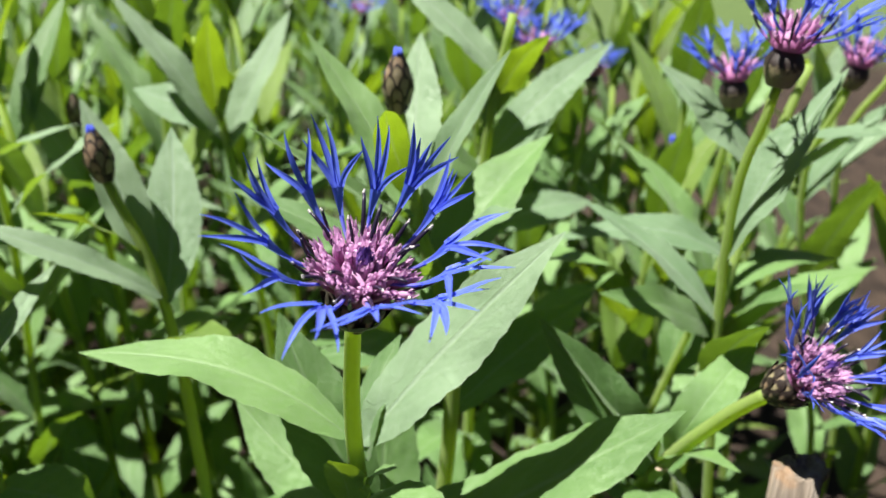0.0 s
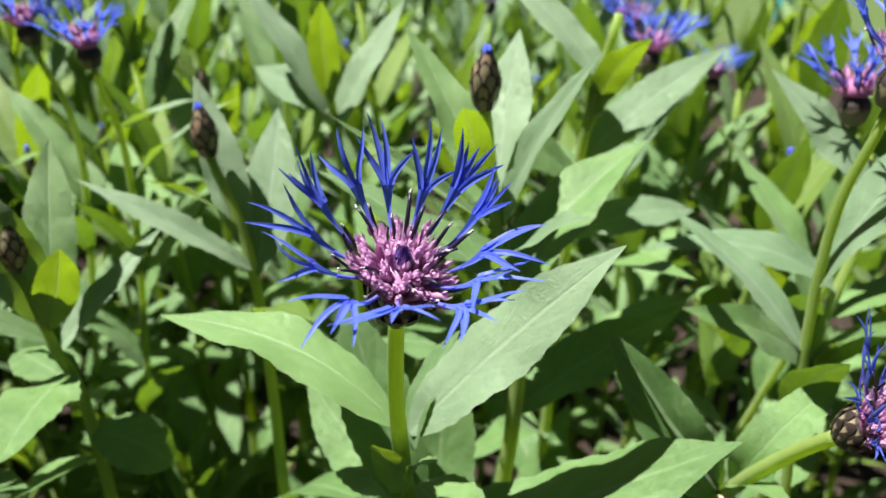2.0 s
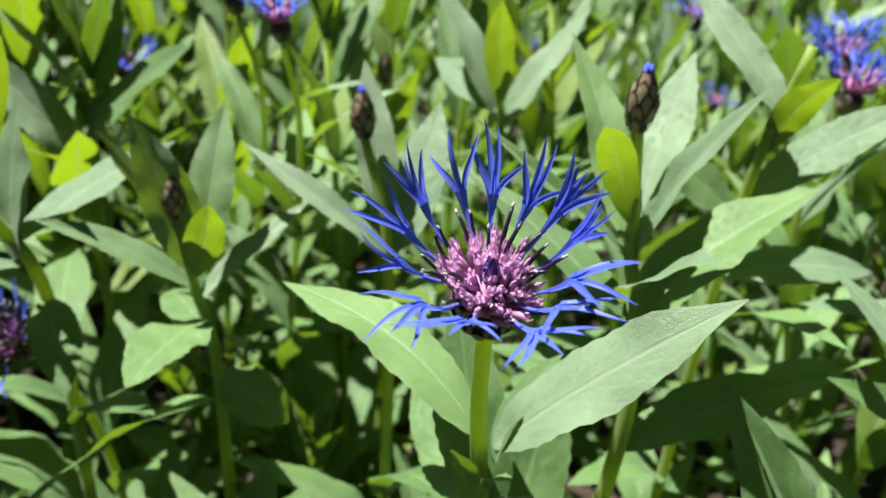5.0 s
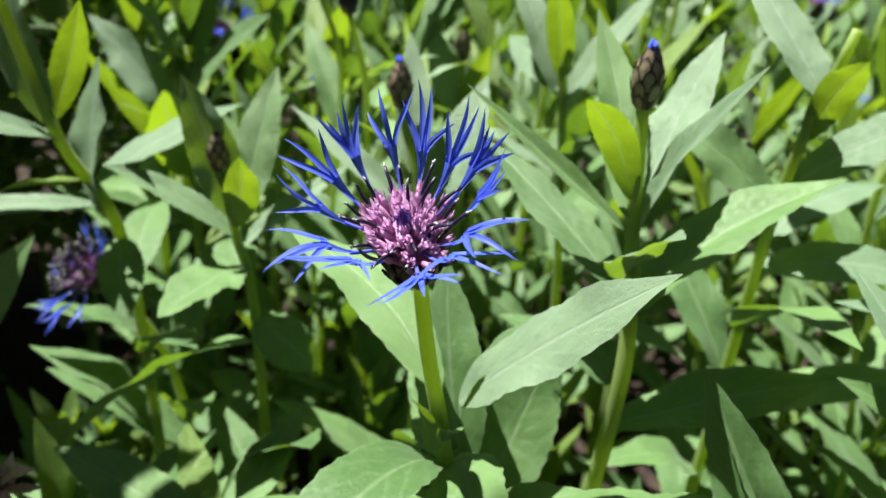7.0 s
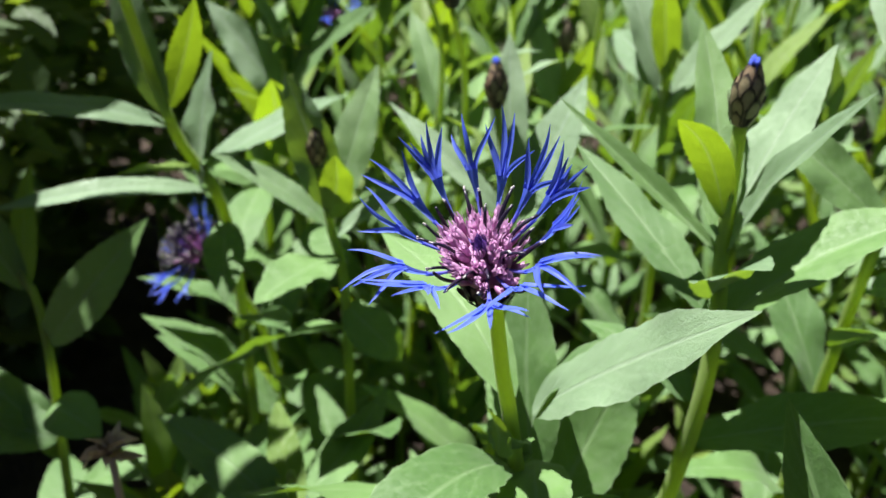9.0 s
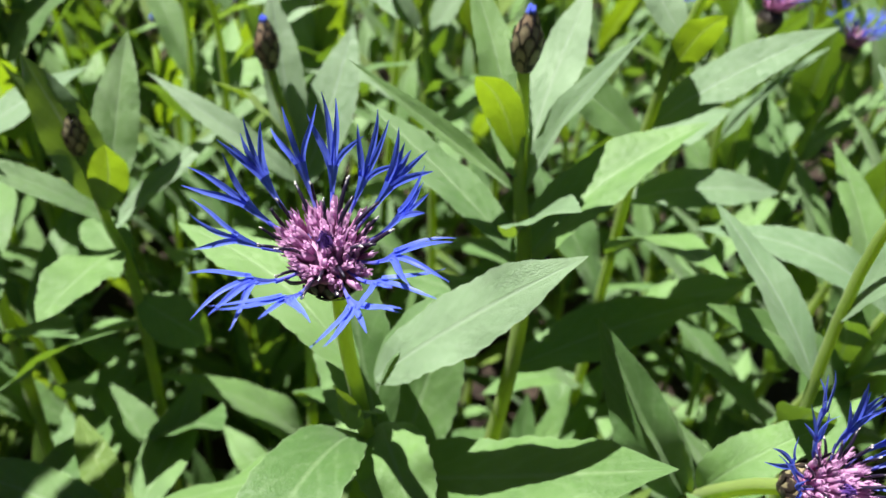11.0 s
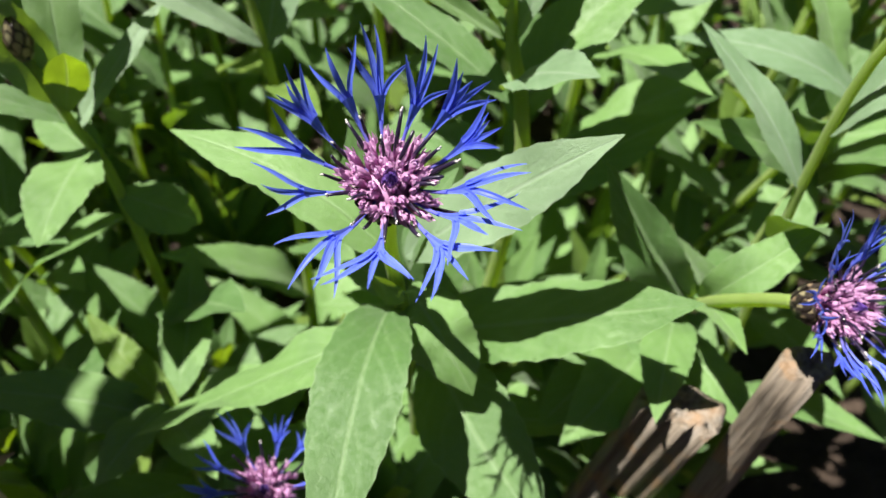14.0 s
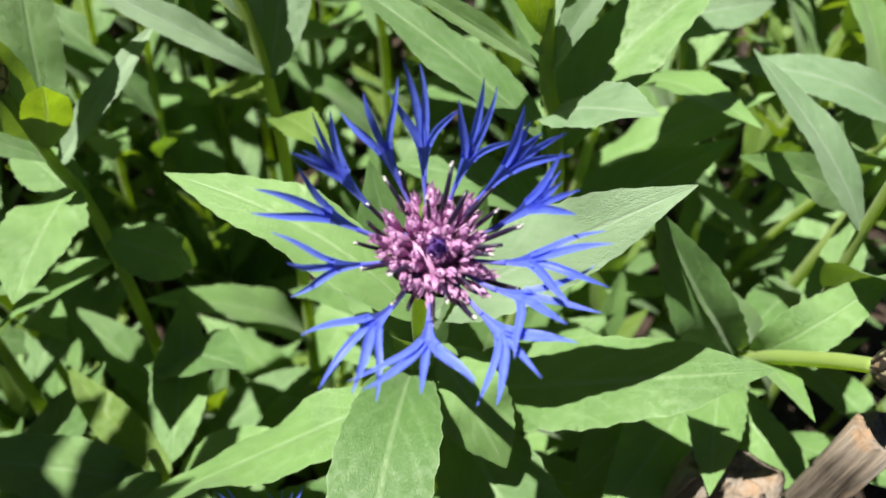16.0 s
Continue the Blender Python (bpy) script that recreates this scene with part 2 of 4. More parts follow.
class Shape:
    """Vertices, faces and UVs that several strokes add to."""

    def __init__(self):
        self.verts, self.faces, self.uvs, self.slots = [], [], [], []

    def grid(self, rows, uvs, slot=0, closed=False):
        start, wide = len(self.verts), len(rows[0])
        for row, uv_row in zip(rows, uvs):
            self.verts += row
            self.uvs += uv_row
        for i in range(len(rows) - 1):
            for j in range(wide if closed else wide - 1):
                a, b = start + i * wide + j, start + i * wide + (j + 1) % wide
                self.faces.append((a, b, b + wide, a + wide))
                self.slots.append(slot)

    def tube(self, path, radii, sides=8, ribs=0.0, slot=0, cap=True):
        rows, uvs = [], []
        side = None
        for i, p in enumerate(path):
            ahead = (path[min(i + 1, len(path) - 1)] - path[max(i - 1, 0)]).normalized()
            if side is None:
                side = ahead.orthogonal().normalized()
            side = (side - ahead * side.dot(ahead)).normalized()
            other = ahead.cross(side)
            row = []
            for k in range(sides):
                a = 2 * math.pi * k / sides
                r = radii[i] * (1 + ribs * (1 if k % 2 else -1))
                row.append(p + side * (r * math.cos(a)) + other * (r * math.sin(a)))
            rows.append(row)
            uvs.append([(k / sides, i / (len(path) - 1)) for k in range(sides)])
        start = len(self.verts)
        self.grid(rows, uvs, slot, True)
        if cap:
            self.faces.append(tuple(start + len(self.verts[start:]) - sides + k for k in range(sides)))
            self.slots.append(slot)

    def mesh(self, name, materials):
        return mesh_of(name, self.verts, self.faces, self.uvs, materials, self.slots)


def smooth_path(points, steps=6):
    """A round line through the points (Catmull-Rom)."""
    pts = [Vector(p) for p in points]
    pts = [2 * pts[0] - pts[1]] + pts + [2 * pts[-1] - pts[-2]]
    out = []
    for i in range(1, len(pts) - 2):
        a, b, c, d = pts[i - 1 : i + 3]
        for k in range(steps):
            t = k / steps
            out.append(0.5 * (2 * b + (c - a) * t + (2 * a - 5 * b + 4 * c - d) * t * t + (3 * b - a - 3 * c + d) * t ** 3))
    return out + [pts[-2]]


def leaf_rows(base, tip, width, face=None, arch=0.08, fold=14.0, twist=0.0, peak=0.85, rng=None, nv=18, nu=6):
    """A lanceolate leaf from base to tip whose upper side looks towards face. arch: how far it bows up, as a part of its length."""
    rng = rng or random
    base, tip = Vector(base), Vector(tip)
    axis = tip - base
    length = axis.length
    axis.normalize()
    n0 = Vector(face) if face is not None else UP.copy()
    n0 = n0 - axis * n0.dot(axis)
    if n0.length < 0.05:
        n0 = axis.orthogonal()
    n0.normalize()
    p1, p2, amp = rng.uniform(0, 6.3), rng.uniform(0, 6.3), rng.uniform(0.06, 0.20)
    sway = rng.uniform(-0.03, 0.03)
    side0 = axis.cross(n0)
    line = [base + axis * (length * s) + n0 * (arch * length * 4 * s * (1 - s) * (1.25 - 0.5 * s)) + side0 * (sway * length * math.sin(math.pi * s)) for s in (i / nv for i in range(nv + 1))]
    rows, uvs = [], []
    for i, p in enumerate(line):
        s = i / nv
        ahead = (line[min(i + 1, nv)] - line[max(i - 1, 0)]).normalized()
        up = (n0 - ahead * n0.dot(ahead)).normalized()
        turn = Matrix.Rotation(radians(twist) * s, 3, ahead)
        up = turn @ up
        side = ahead.cross(up)
        w = 0.5 * width * max(0.0, math.sin(math.pi * s ** peak)) ** 0.82 + 0.0010 * (1 - s)
        if s > 0.8:
            w *= 1 - 0.25 * (s - 0.8) / 0.2
        if i == nv:
            w = 0.0001
        row, uv = [], []
        for j in range(nu + 1):
            u = 2 * j / nu - 1
            lift = abs(u) * math.tan(radians(fold)) * w * (1.1 - 0.5 * abs(u))
            lift += amp * w * abs(u) ** 1.5 * (math.sin(9 * s + (p1 if u < 0 else p2)) + 0.5 * math.sin(21 * s + (p2 if u < 0 else p1)))
            edge = 1 + (0.035 if i % 2 else -0.02) * (abs(u) > 0.99) * (0 < s < 1)
            row.append(p + side * (w * u * edge) + up * lift)
            uv.append((0.5 + 0.5 * u, s))
        rows.append(row)
        uvs.append(uv)
    return rows, uvs


def leaf_mesh(base, tip, width, face=None, arch=0.08, fold=14.0, twist=0.0, peak=0.85, rng=None, mat=None, nv=18, nu=6):
    shape = Shape()
    shape.grid(*leaf_rows(base, tip, width, face, arch, fold, twist, peak, rng, nv, nu))
    return shape.mesh("leaf", mat or M_LEAF)


def thing(name, at, label, category, group="", kind=""):
    ob = new(name)
    ob.empty_display_size = 0.02
    ob.location = at
    return tagged(ob, label, category, group, kind)


def stem_mesh(points, r0, r1, sides=10, steps=6):
    path = smooth_path(points, steps)
    shape = Shape()
    shape.tube(path, [r0 + (r1 - r0) * i / (len(path) - 1) for i in range(len(path))], sides, 0.07)
    return shape.mesh("stem", M_STEM)


# ---- flower heads ----
def petal_mesh(length, lobes, spread, curl, rng, wild=14, joint=0.62):
    """A ray floret along +x with its upper side to +z: a slender tube that widens into a trough and splits into narrow pointed lobes, which bend up or down by curl."""
    shape = Shape()
    joint = length * (joint + rng.uniform(-0.04, 0.04))
    sag = lambda x: -0.0030 * math.sin(math.pi * 0.8 * x / joint)
    neck = 0.62 * joint
    path = [Vector((neck * i / 7, 0, sag(neck * i / 7))) for i in range(8)]
    shape.tube(path, [0.00034 + 0.00016 * (i / 7) ** 2 for i in range(8)], 7, 0.0, cap=False)
    for i, (u, v) in enumerate(shape.uvs):
        shape.uvs[i] = (u, v * 0.36)
    rows, uvs = [], []
    for i in range(8):
        s = i / 7
        x = neck * 0.94 + (joint - neck * 0.94) * s
        w = 0.00048 + 0.00122 * s ** 1.5
        rows.append([Vector((x, w * c, sag(x) + w * (0.95 * abs(c) ** 1.6 - 0.25))) for c in (-1, -0.6, -0.2, 0.2, 0.6, 1)])
        uvs.append([(j / 5, 0.34 + 0.16 * s) for j in range(6)])
    shape.grid(rows, uvs)
    for k in range(lobes):
        f = 2 * k / (lobes - 1) - 1
        yaw = radians(spread) * (f + rng.uniform(-0.22, 0.22))
        lift = radians(curl + rng.uniform(-wild, wild))
        long = (length - joint) * rng.uniform(0.62, 1.18) * (1.06 - 0.14 * abs(f))
        half = rng.uniform(0.00054, 0.00080)
        bend = radians(rng.uniform(-34, 30))
        p = Vector((joint - 0.0014, 0.00085 * f, sag(joint) + 0.0006 * abs(f)))
        rows, uvs = [], []
        steps = 11
        for i in range(steps + 1):
            s = i / steps
            a_yaw = yaw * min(1.0, 0.30 + s * 1.5) + bend * 0.5 * s * s * (1 if f > 0 else -1)
            a_lift = lift * min(1.0, s * 1.5) + bend * s * s * 0.8
            ahead = Vector((math.cos(a_yaw) * math.cos(a_lift), math.sin(a_yaw) * math.cos(a_lift), math.sin(a_lift)))
            if i:
                p = p + ahead * (long + 0.0014) / steps
            side = UP.cross(ahead).normalized()
            top = ahead.cross(side)
            w = half * (0.80 + 1.25 * s * (1 - s)) * (1 - s ** 2.6) + 0.00005
            rows.append([p - side * w + top * 0.6 * w, p - side * 0.5 * w + top * 0.1 * w, p, p + side * 0.5 * w + top * 0.1 * w, p + side * w + top * 0.6 * w])
            uvs.append([(j / 4, 0.5 + 0.5 * s) for j in range(5)])
        shape.grid(rows, uvs)
    return shape.mesh("petal", M_PETAL)


def floret_mesh(length, bend, rng, mat=None):
    """A disc floret along +z: a pink tube that swells and closes into five long points."""
    shape = Shape()
    path = [Vector((bend * length * t * t, 0, length * t)) for t in (i / 8 for i in range(9))]
    shape.tube(path, [0.00040, 0.00046, 0.00054, 0.00068, 0.00092, 0.00112, 0.00118, 0.00104, 0.00066], 8, 0.10)
    top = path[-1]
    for k in range(5):
        a = 2 * math.pi * k / 5 + rng.uniform(-0.25, 0.25)
        out = Vector((math.cos(a), math.sin(a), 0))
        side = Vector((-math.sin(a), math.cos(a), 0))
        b = top + out * 0.00085 - UP * 0.0016
        tip = b + out * rng.uniform(-0.0009, 0.0010) + UP * rng.uniform(0.0024, 0.0042)
        mid = b.lerp(tip, 0.5) + out * 0.0003
        rows = [[b - side * 0.00055, b + out * 0.0001, b + side * 0.00055], [mid - side * 0.00045, mid + out * 0.00012, mid + side * 0.00045], [tip - side * 0.00008, tip, tip + side * 0.00008]]
        shape.grid(rows, [[(0, 0.75), (0.5, 0.75), (1, 0.75)], [(0, 0.9), (0.5, 0.9), (1, 0.9)], [(0, 1), (0.5, 1), (1, 1)]])
    return shape.mesh("disc_floret", mat or M_FLORET)


def disc_mesh():
    """The domed floor of the disc, from which the florets rise."""
    shape = Shape()
    shape.tube([Vector((0, 0, z)) for z in (0.0120, 0.0135, 0.0155, 0.0172, 0.0182, 0.0186)], [0.0056, 0.0064, 0.0060, 0.0044, 0.0022, 0.0004], 16)
    return shape.mesh("disc", M_FLORET)


def anther_mesh(length, bend, knob, rng):
    """A pink filament with a curved dark anther tube, along +z, and pale pollen at its tip."""
    shape = Shape()
    path = [Vector((bend * length * (math.sin(2.2 * t) - 0.6 * t), 0, length * t)) for t in (i / 10 for i in range(11))]
    shape.tube(path, [0.00030, 0.00032, 0.00034, 0.0004, 0.00047, 0.00051, 0.00053, 0.00052, 0.00049, 0.00044, 0.00036], 7, 0.06)
    if knob:
        top, ahead = path[-1], (path[-1] - path[-2]).normalized()
        for d, r in ((0.0001, 0.00036), (0.0005, 0.00028)):
            off = Vector((rng.uniform(-1, 1), rng.uniform(-1, 1), 0)) * 0.0003
            ball = [top + off + ahead * (d + h) for h in (-0.0004, -0.0001, 0.0002, 0.0004)]
            shape.tube(ball, [r * 0.5, r, r * 0.9, r * 0.3], 6, 0.25, 1)
    return shape.mesh("anther", [M_ANTHER, M_POLLEN])


def bract_mesh(length, width, mat):
    """A scale of the cup, along +z, bulging to +x."""
    rows, uvs = [], []
    for i in range(6):
        s = i / 5
        w = 0.5 * width * (0.75 + 0.6 * s) * (1 - s ** 3) + 0.00008
        row, uv = [], []
        for j in range(5):
            u = j / 2 - 1
            row.append(Vector((0.0007 * math.sin(math.pi * s * 0.7) + 0.0002 - abs(u) ** 2 * w * 0.28, u * w, length * s)))
            uv.append((0.5 + 0.5 * u, s))
        rows.append(row)
        uvs.append(uv)
    shape = Shape()
    shape.grid(rows, uvs)
    return shape.mesh("bract", mat)


KIT = random.Random(11)
PETALS = [petal_mesh(0.034, 3 + k % 3, 25 + 5 * (k % 4), 10, KIT) for k in range(9)]
DROOPING = [petal_mesh(0.034, 4 + k % 2, 52 + 6 * (k % 3), -4, KIT, 34, 0.60) for k in range(5)]
SIMPLE_PETALS = PETALS[:3]
FLORETS = [floret_mesh(0.0125, b, KIT) for b in (0.0, 0.15, 0.3)]
INNER = floret_mesh(0.0050, 0.0, KIT, M_TUFT)
DISC = disc_mesh()
ANTHERS = [anther_mesh(0.017, b, k, KIT) for b, k in ((0.06, True), (0.24, True), (-0.15, False), (0.42, False), (0.30, True), (-0.08, True))]
BRACT, CUP_BRACT = bract_mesh(0.0074, 0.0040, M_BRACT), bract_mesh(0.0074, 0.0040, M_CUP)


def frame_of(axis, turn=0.0):
    """The turn that takes +z to axis, and +x as near to the world's +x as may be."""
    z = Vector(axis).normalized()
    x = Vector((1, 0, 0)) - z * z.x
    if x.length < 0.05:
        x = Vector((0, 1, 0)) - z * z.y
    x.normalize()
    return Matrix((x, z.cross(x), z)).transposed().to_4x4() @ Matrix.Rotation(turn, 4, "Z")


def cup_radius(s, r):
    """The outline of the cup under a head or of a bud, s from 0 to 1."""
    return r * (0.34 + 0.66 * math.sin(math.pi * min(1.0, 0.12 + 0.62 * s)) ** 0.9) * (1.0 if s < 0.45 else 1 - 0.60 * ((s - 0.45) / 0.55) ** 1.4)


def cup_mesh(length, r):
    shape = Shape()
    path = [Vector((0, 0, length * i / 10)) for i in range(11)]
    shape.tube(path, [0.93 * cup_radius(i / 10, r) for i in range(11)], 14)
    return shape.mesh("cup", M_CUP)


def add_bracts(head, length, r, rows, per_row, piece):
    for k in range(rows):
        s = 0.02 + 0.74 * k / (rows - 1)
        rad = cup_radius(s, r)
        lean = math.atan2(cup_radius(min(1, s + 0.22), r) - rad, 0.22 * length)
        count = per_row - (2 if k in (0, rows - 1) else 0)
        for j in range(count):
            a = 2 * math.pi * (j + 0.5 * (k % 2)) / count
            m = Matrix.Rotation(a, 4, "Z") @ Matrix.Translation((rad * 0.97, 0, s * length)) @ Matrix.Rotation(lean * 0.9, 4, "Y")
            size = length / 0.0175 * (0.8 if k == 0 else 1.0)
            part("bract", piece, head, m=m @ Matrix.Diagonal((size, size * 7 / per_row * r / 0.0050 * 0.0175 / length, size, 1)))


CUP_FLOWER, CUP_BUD = cup_mesh(0.0145, 0.0072), cup_mesh(0.0175, 0.0050)


def flower_head(plant, cup, axis, petals, size=1.0, seed=1, dense=True, label="", spent=False):
    """A head whose cup stands at cup, in the plant's frame. petals: rows of azimuth, elevation and length."""
    rng = random.Random(seed)
    head = part("flower_head", CUP_FLOWER, plant, label, Matrix.Translation(Vector(cup) + Vector(axis).normalized() * 0.003 * size) @ frame_of(axis) @ Matrix.Scale(size, 4))
    if dense:
        add_bracts(head, 0.0145, 0.0072, 5, 11, CUP_BRACT)
    for az, el, long, *droop in petals:
        roll = rng.uniform(-18, 18)
        m = Matrix.Translation((0, 0, 0.0135)) @ Matrix.Rotation(radians(az), 4, "Z") @ Matrix.Rotation(radians(-el), 4, "Y") @ Matrix.Translation((0.0028, 0, 0)) @ Matrix.Rotation(radians(roll), 4, "X")
        part("petal", rng.choice(DROOPING if droop else PETALS if dense else SIMPLE_PETALS), head, m=m @ Matrix.Scale((long - 0.002) / 0.034, 4))
    count = 0 if spent else 70 if dense else 16
    if not spent:
        part("disc", DISC, head)
    for k in range(count):
        f = math.sqrt((k + 0.5) / count)
        a = 2.39996 * k
        r = 0.0050 * f
        lean = radians(2 + 40 * f ** 1.4 + rng.uniform(-7, 7))
        m = Matrix.Translation((0, 0, 0.0122)) @ Matrix.Rotation(a, 4, "Z") @ Matrix.Translation((r, 0, 0)) @ Matrix.Rotation(lean, 4, "Y") @ Matrix.Rotation(rng.uniform(0, 6.3), 4, "Z")
        part("disc_floret", rng.choice(FLORETS), head, m=m @ Matrix.Scale(rng.uniform(0.76, 0.94) * (1.0 - 0.16 * f * f), 4))
    outer = 90 if spent else 22 if dense else 10
    for k in range(outer):
        a = 2 * math.pi * (k + rng.uniform(-0.3, 0.3)) / outer
        lean = radians(rng.uniform(0 if spent else 16, 58 if spent else 48))
        m = Matrix.Translation((0, 0, 0.0122)) @ Matrix.Rotation(a, 4, "Z") @ Matrix.Translation((0.0052, 0, 0)) @ Matrix.Rotation(lean, 4, "Y") @ Matrix.Rotation(math.pi, 4, "Z")
        part("anther", rng.choice(ANTHERS), head, m=m @ Matrix.Scale(rng.uniform(0.76, 0.98), 4))
    if dense:
        for k in range(5):
            a = 2 * math.pi * k / 5
            m = Matrix.Translation((0, 0, 0.0180)) @ Matrix.Rotation(a, 4, "Z") @ Matrix.Translation((0.0011, 0, 0)) @ Matrix.Rotation(radians(-6), 4, "Y")
            part("young_anther", INNER, head, m=m)
    return head


def bud_tuft():
    rng = random.Random(5)
    shape = Shape()
    for k in range(16):
        a = 2.4 * k
        out = Vector((math.cos(a), math.sin(a), 0)) * (0.35 + 0.65 * math.sqrt(k / 16))
        path = [out * 0.0011 - UP * 0.001, out * 0.0015 + UP * 0.0018, out * rng.uniform(0.0010, 0.0019) + UP * rng.uniform(0.0034, 0.0048)]
        shape.tube(path, [0.0007, 0.0007, 0.00025], 5)
    for i, (u, v) in enumerate(shape.uvs):
        shape.uvs[i] = (u, 0.6 + 0.4 * v)
    return shape.mesh("tuft", M_PETAL)


TUFT = bud_tuft()


def bud(plant, base, axis, size=1.0, tuft=True, dense=True):
    head = part("bud", CUP_BUD, plant, "plump bud in brown-edged scales", Matrix.Translation(base) @ frame_of(axis) @ Matrix.Diagonal((0.95 * size, 0.95 * size, size, 1.0)))
    if dense:
        add_bracts(head, 0.0175, 0.0051, 5, 6, BRACT)
    if tuft:
        part("tuft", TUFT, head, "bright blue tip", Matrix.Translation((0, 0, 0.0172)))
    return head


def ring(count, el, long, seed, jitter=8):
    rng = random.Random(seed)
    return [(360 * k / count + rng.uniform(-jitter, jitter), el + rng.uniform(-jitter, jitter), long * rng.uniform(0.88, 1.08)) for k in range(count)]


# ---- ground ----
def ground_mesh():
    lines = [-60, -25, -10, -5, -3] + [-2 + 0.06 * k for k in range(67)] + [3, 5, 10, 25, 60]
    rows, uvs = [], []
    for y in lines:
        row = []
        for x in lines:
            near = max(0.0, 1 - max(abs(x), abs(y)) / 2.2)
            z = 0.022 * near * noise.noise((x * 7, y * 7, 0)) + 0.010 * near * noise.noise((x * 23, y * 23, 4))
            row.append(Vector((x, y, z)))
        rows.append(row)
        uvs.append([(x, y) for x in lines])
    shape = Shape()
    shape.grid(rows, uvs)
    return shape.mesh("ground", M_SOIL)


tagged(new("ground", ground_mesh()), "brown crumbly garden soil under the plants, lawn beyond", "soil", kind="structure")


# ---- the cornflower plants ----
GROUP = "cornflower plants"


class Plant:
    """A plant that is built part by part in the world's metres."""

    def __init__(self, label, stem, r0=0.0030, r1=0.0021, seed=1, felt=0.65):
        self.rng, self.tint, self.felt = random.Random(seed), random.Random(seed + 500), felt
        self.foot = Vector((stem[0][0], stem[0][1], 0.0))
        self.ob = thing("cornflower_plant", self.foot, label, "plant", GROUP)
        self.stem = smooth_path(stem, 6)
        part("stem", stem_mesh([Vector(p) - self.foot for p in stem], r0, r1), self.ob)

    def leaf(self, base, tip, width, face=None, arch=0.08, fold=14, twist=0, young=False, peak=0.85, steps=26, pale=None):
        b, t = Vector(base) - self.foot, Vector(tip) - self.foot
        felted = b.z > 0.36 and self.tint.random() < self.felt if pale is None else pale
        me = leaf_mesh(b, t, width, face, arch, fold, twist, peak, self.rng, M_YOUNG if young else M_PALE if felted else M_LEAF, steps)
        return part("leaf", me, self.ob, "yellow-green young leaf" if young else "")

    def low_leaves(self, count, z0, z1, long=0.085, turn=0.0):
        """Lower leaves in a spiral round the stem."""
        for k in range(count):
            z = z0 + (z1 - z0) * k / max(1, count - 1)
            base = min(self.stem, key=lambda p: abs(p.z - z))
            a = turn + 2.4 * k + self.rng.uniform(-0.4, 0.4)
            el = radians(self.rng.uniform(5, 45))
            l = long * self.rng.uniform(0.8, 1.2)
            tip = base + Vector((math.cos(a) * math.cos(el), math.sin(a) * math.cos(el), math.sin(el))) * l
            self.leaf(base, tip, l * self.rng.uniform(0.24, 0.32), None, self.rng.uniform(0.05, 0.16), 10)

    def flower(self, cup, axis, petals, size=1.0, seed=1, dense=True, label="", spent=False):
        return flower_head(self.ob, Vector(cup) - self.foot, axis, petals, size, seed, dense, label, spent)

    def bud(self, base, axis, size=1.0, tuft=True):
        return bud(self.ob, Vector(base) - self.foot, axis, size, tuft)


# the plant in bloom in the middle
p = Plant("cornflower in full bloom on an upright ribbed stem, narrow grey-green leaves", [(-0.012, 0.21, 0), (-0.016, 0.2, 0.15), (-0.020, 0.188, 0.30), (-0.0235, 0.178, 0.358), (-0.0230, 0.1675, 0.39), (-0.0203, 0.1570, 0.4200)], 0.0032, 0.0019, 1, 0.0)
p.flower((-0.0203, 0.1566, 0.4185), (0.184, -0.499, 0.847), [
    (135, 35, 0.0345), (112, 33, 0.034), (85, 38, 0.0325), (62, 43, 0.034), (38, 44, 0.032), (5, 45, 0.0345, 1), (343, 43, 0.0335, 1),
    (319, 41, 0.0355, 1), (275, 48, 0.0370, 1), (244, 42, 0.0360, 1), (207, 35, 0.033), (179, 31, 0.0345), (158, 32, 0.034)], 1.0, 21, True, "open blue flower head with a pink-violet centre")
p.leaf((-0.0232, 0.1850, 0.3656), (0.0316, 0.1879, 0.4290), 0.0202, (-0.38, -0.71, 0.59), 0.015, 8, -3, pale=True)
p.leaf((-0.0245, 0.1760, 0.3740), (-0.1005, 0.1895, 0.3927), 0.0200, (0.28, -0.12, 0.95), 0.107, 8)
p.leaf((-0.0245, 0.1850, 0.3420), (-0.0690, 0.2235, 0.3560), 0.0205, (0.41, -0.68, 0.60), -0.13, 7, -26)
p.leaf((-0.0262, 0.1810, 0.3440), (-0.0172, 0.0920, 0.3425), 0.0254, (-0.02, 0.09, 1.0), 0.155, 13)
p.leaf((-0.0250, 0.1815, 0.3285), (-0.1005, 0.1275, 0.3079), 0.0270, (-0.05, 0.31, 0.95), 0.045, 5, 21)
p.leaf((-0.0212, 0.1900, 0.3175), (0.0676, 0.1850, 0.3768), 0.0295, (-0.50, -0.26, 0.82), -0.022, 5)
p.leaf((-0.0165, 0.1915, 0.3127), (-0.0195, 0.2400, 0.3670), 0.0262, (0.28, -0.63, 0.72), -0.037, 3, 36)
p.leaf((-0.022, 0.190, 0.335), (-0.0490, 0.2088, 0.3954), 0.022, (0.35, -0.9, 0.2), 0.03, 10)
p.leaf((-0.0262, 0.1745, 0.352), (-0.0300, 0.1705, 0.371), 0.013, (0.3, 0.9, 0.3), 0.1, 18, 0, True)
p.leaf((-0.021, 0.176, 0.357), (-0.012, 0.170, 0.369), 0.006, None, 0.1, 20)
p.leaf((-0.0215, 0.1835, 0.3610), (-0.0122, 0.2032, 0.3910), 0.0125, (-0.80, -0.45, 0.35), 0.09, 11, 20)
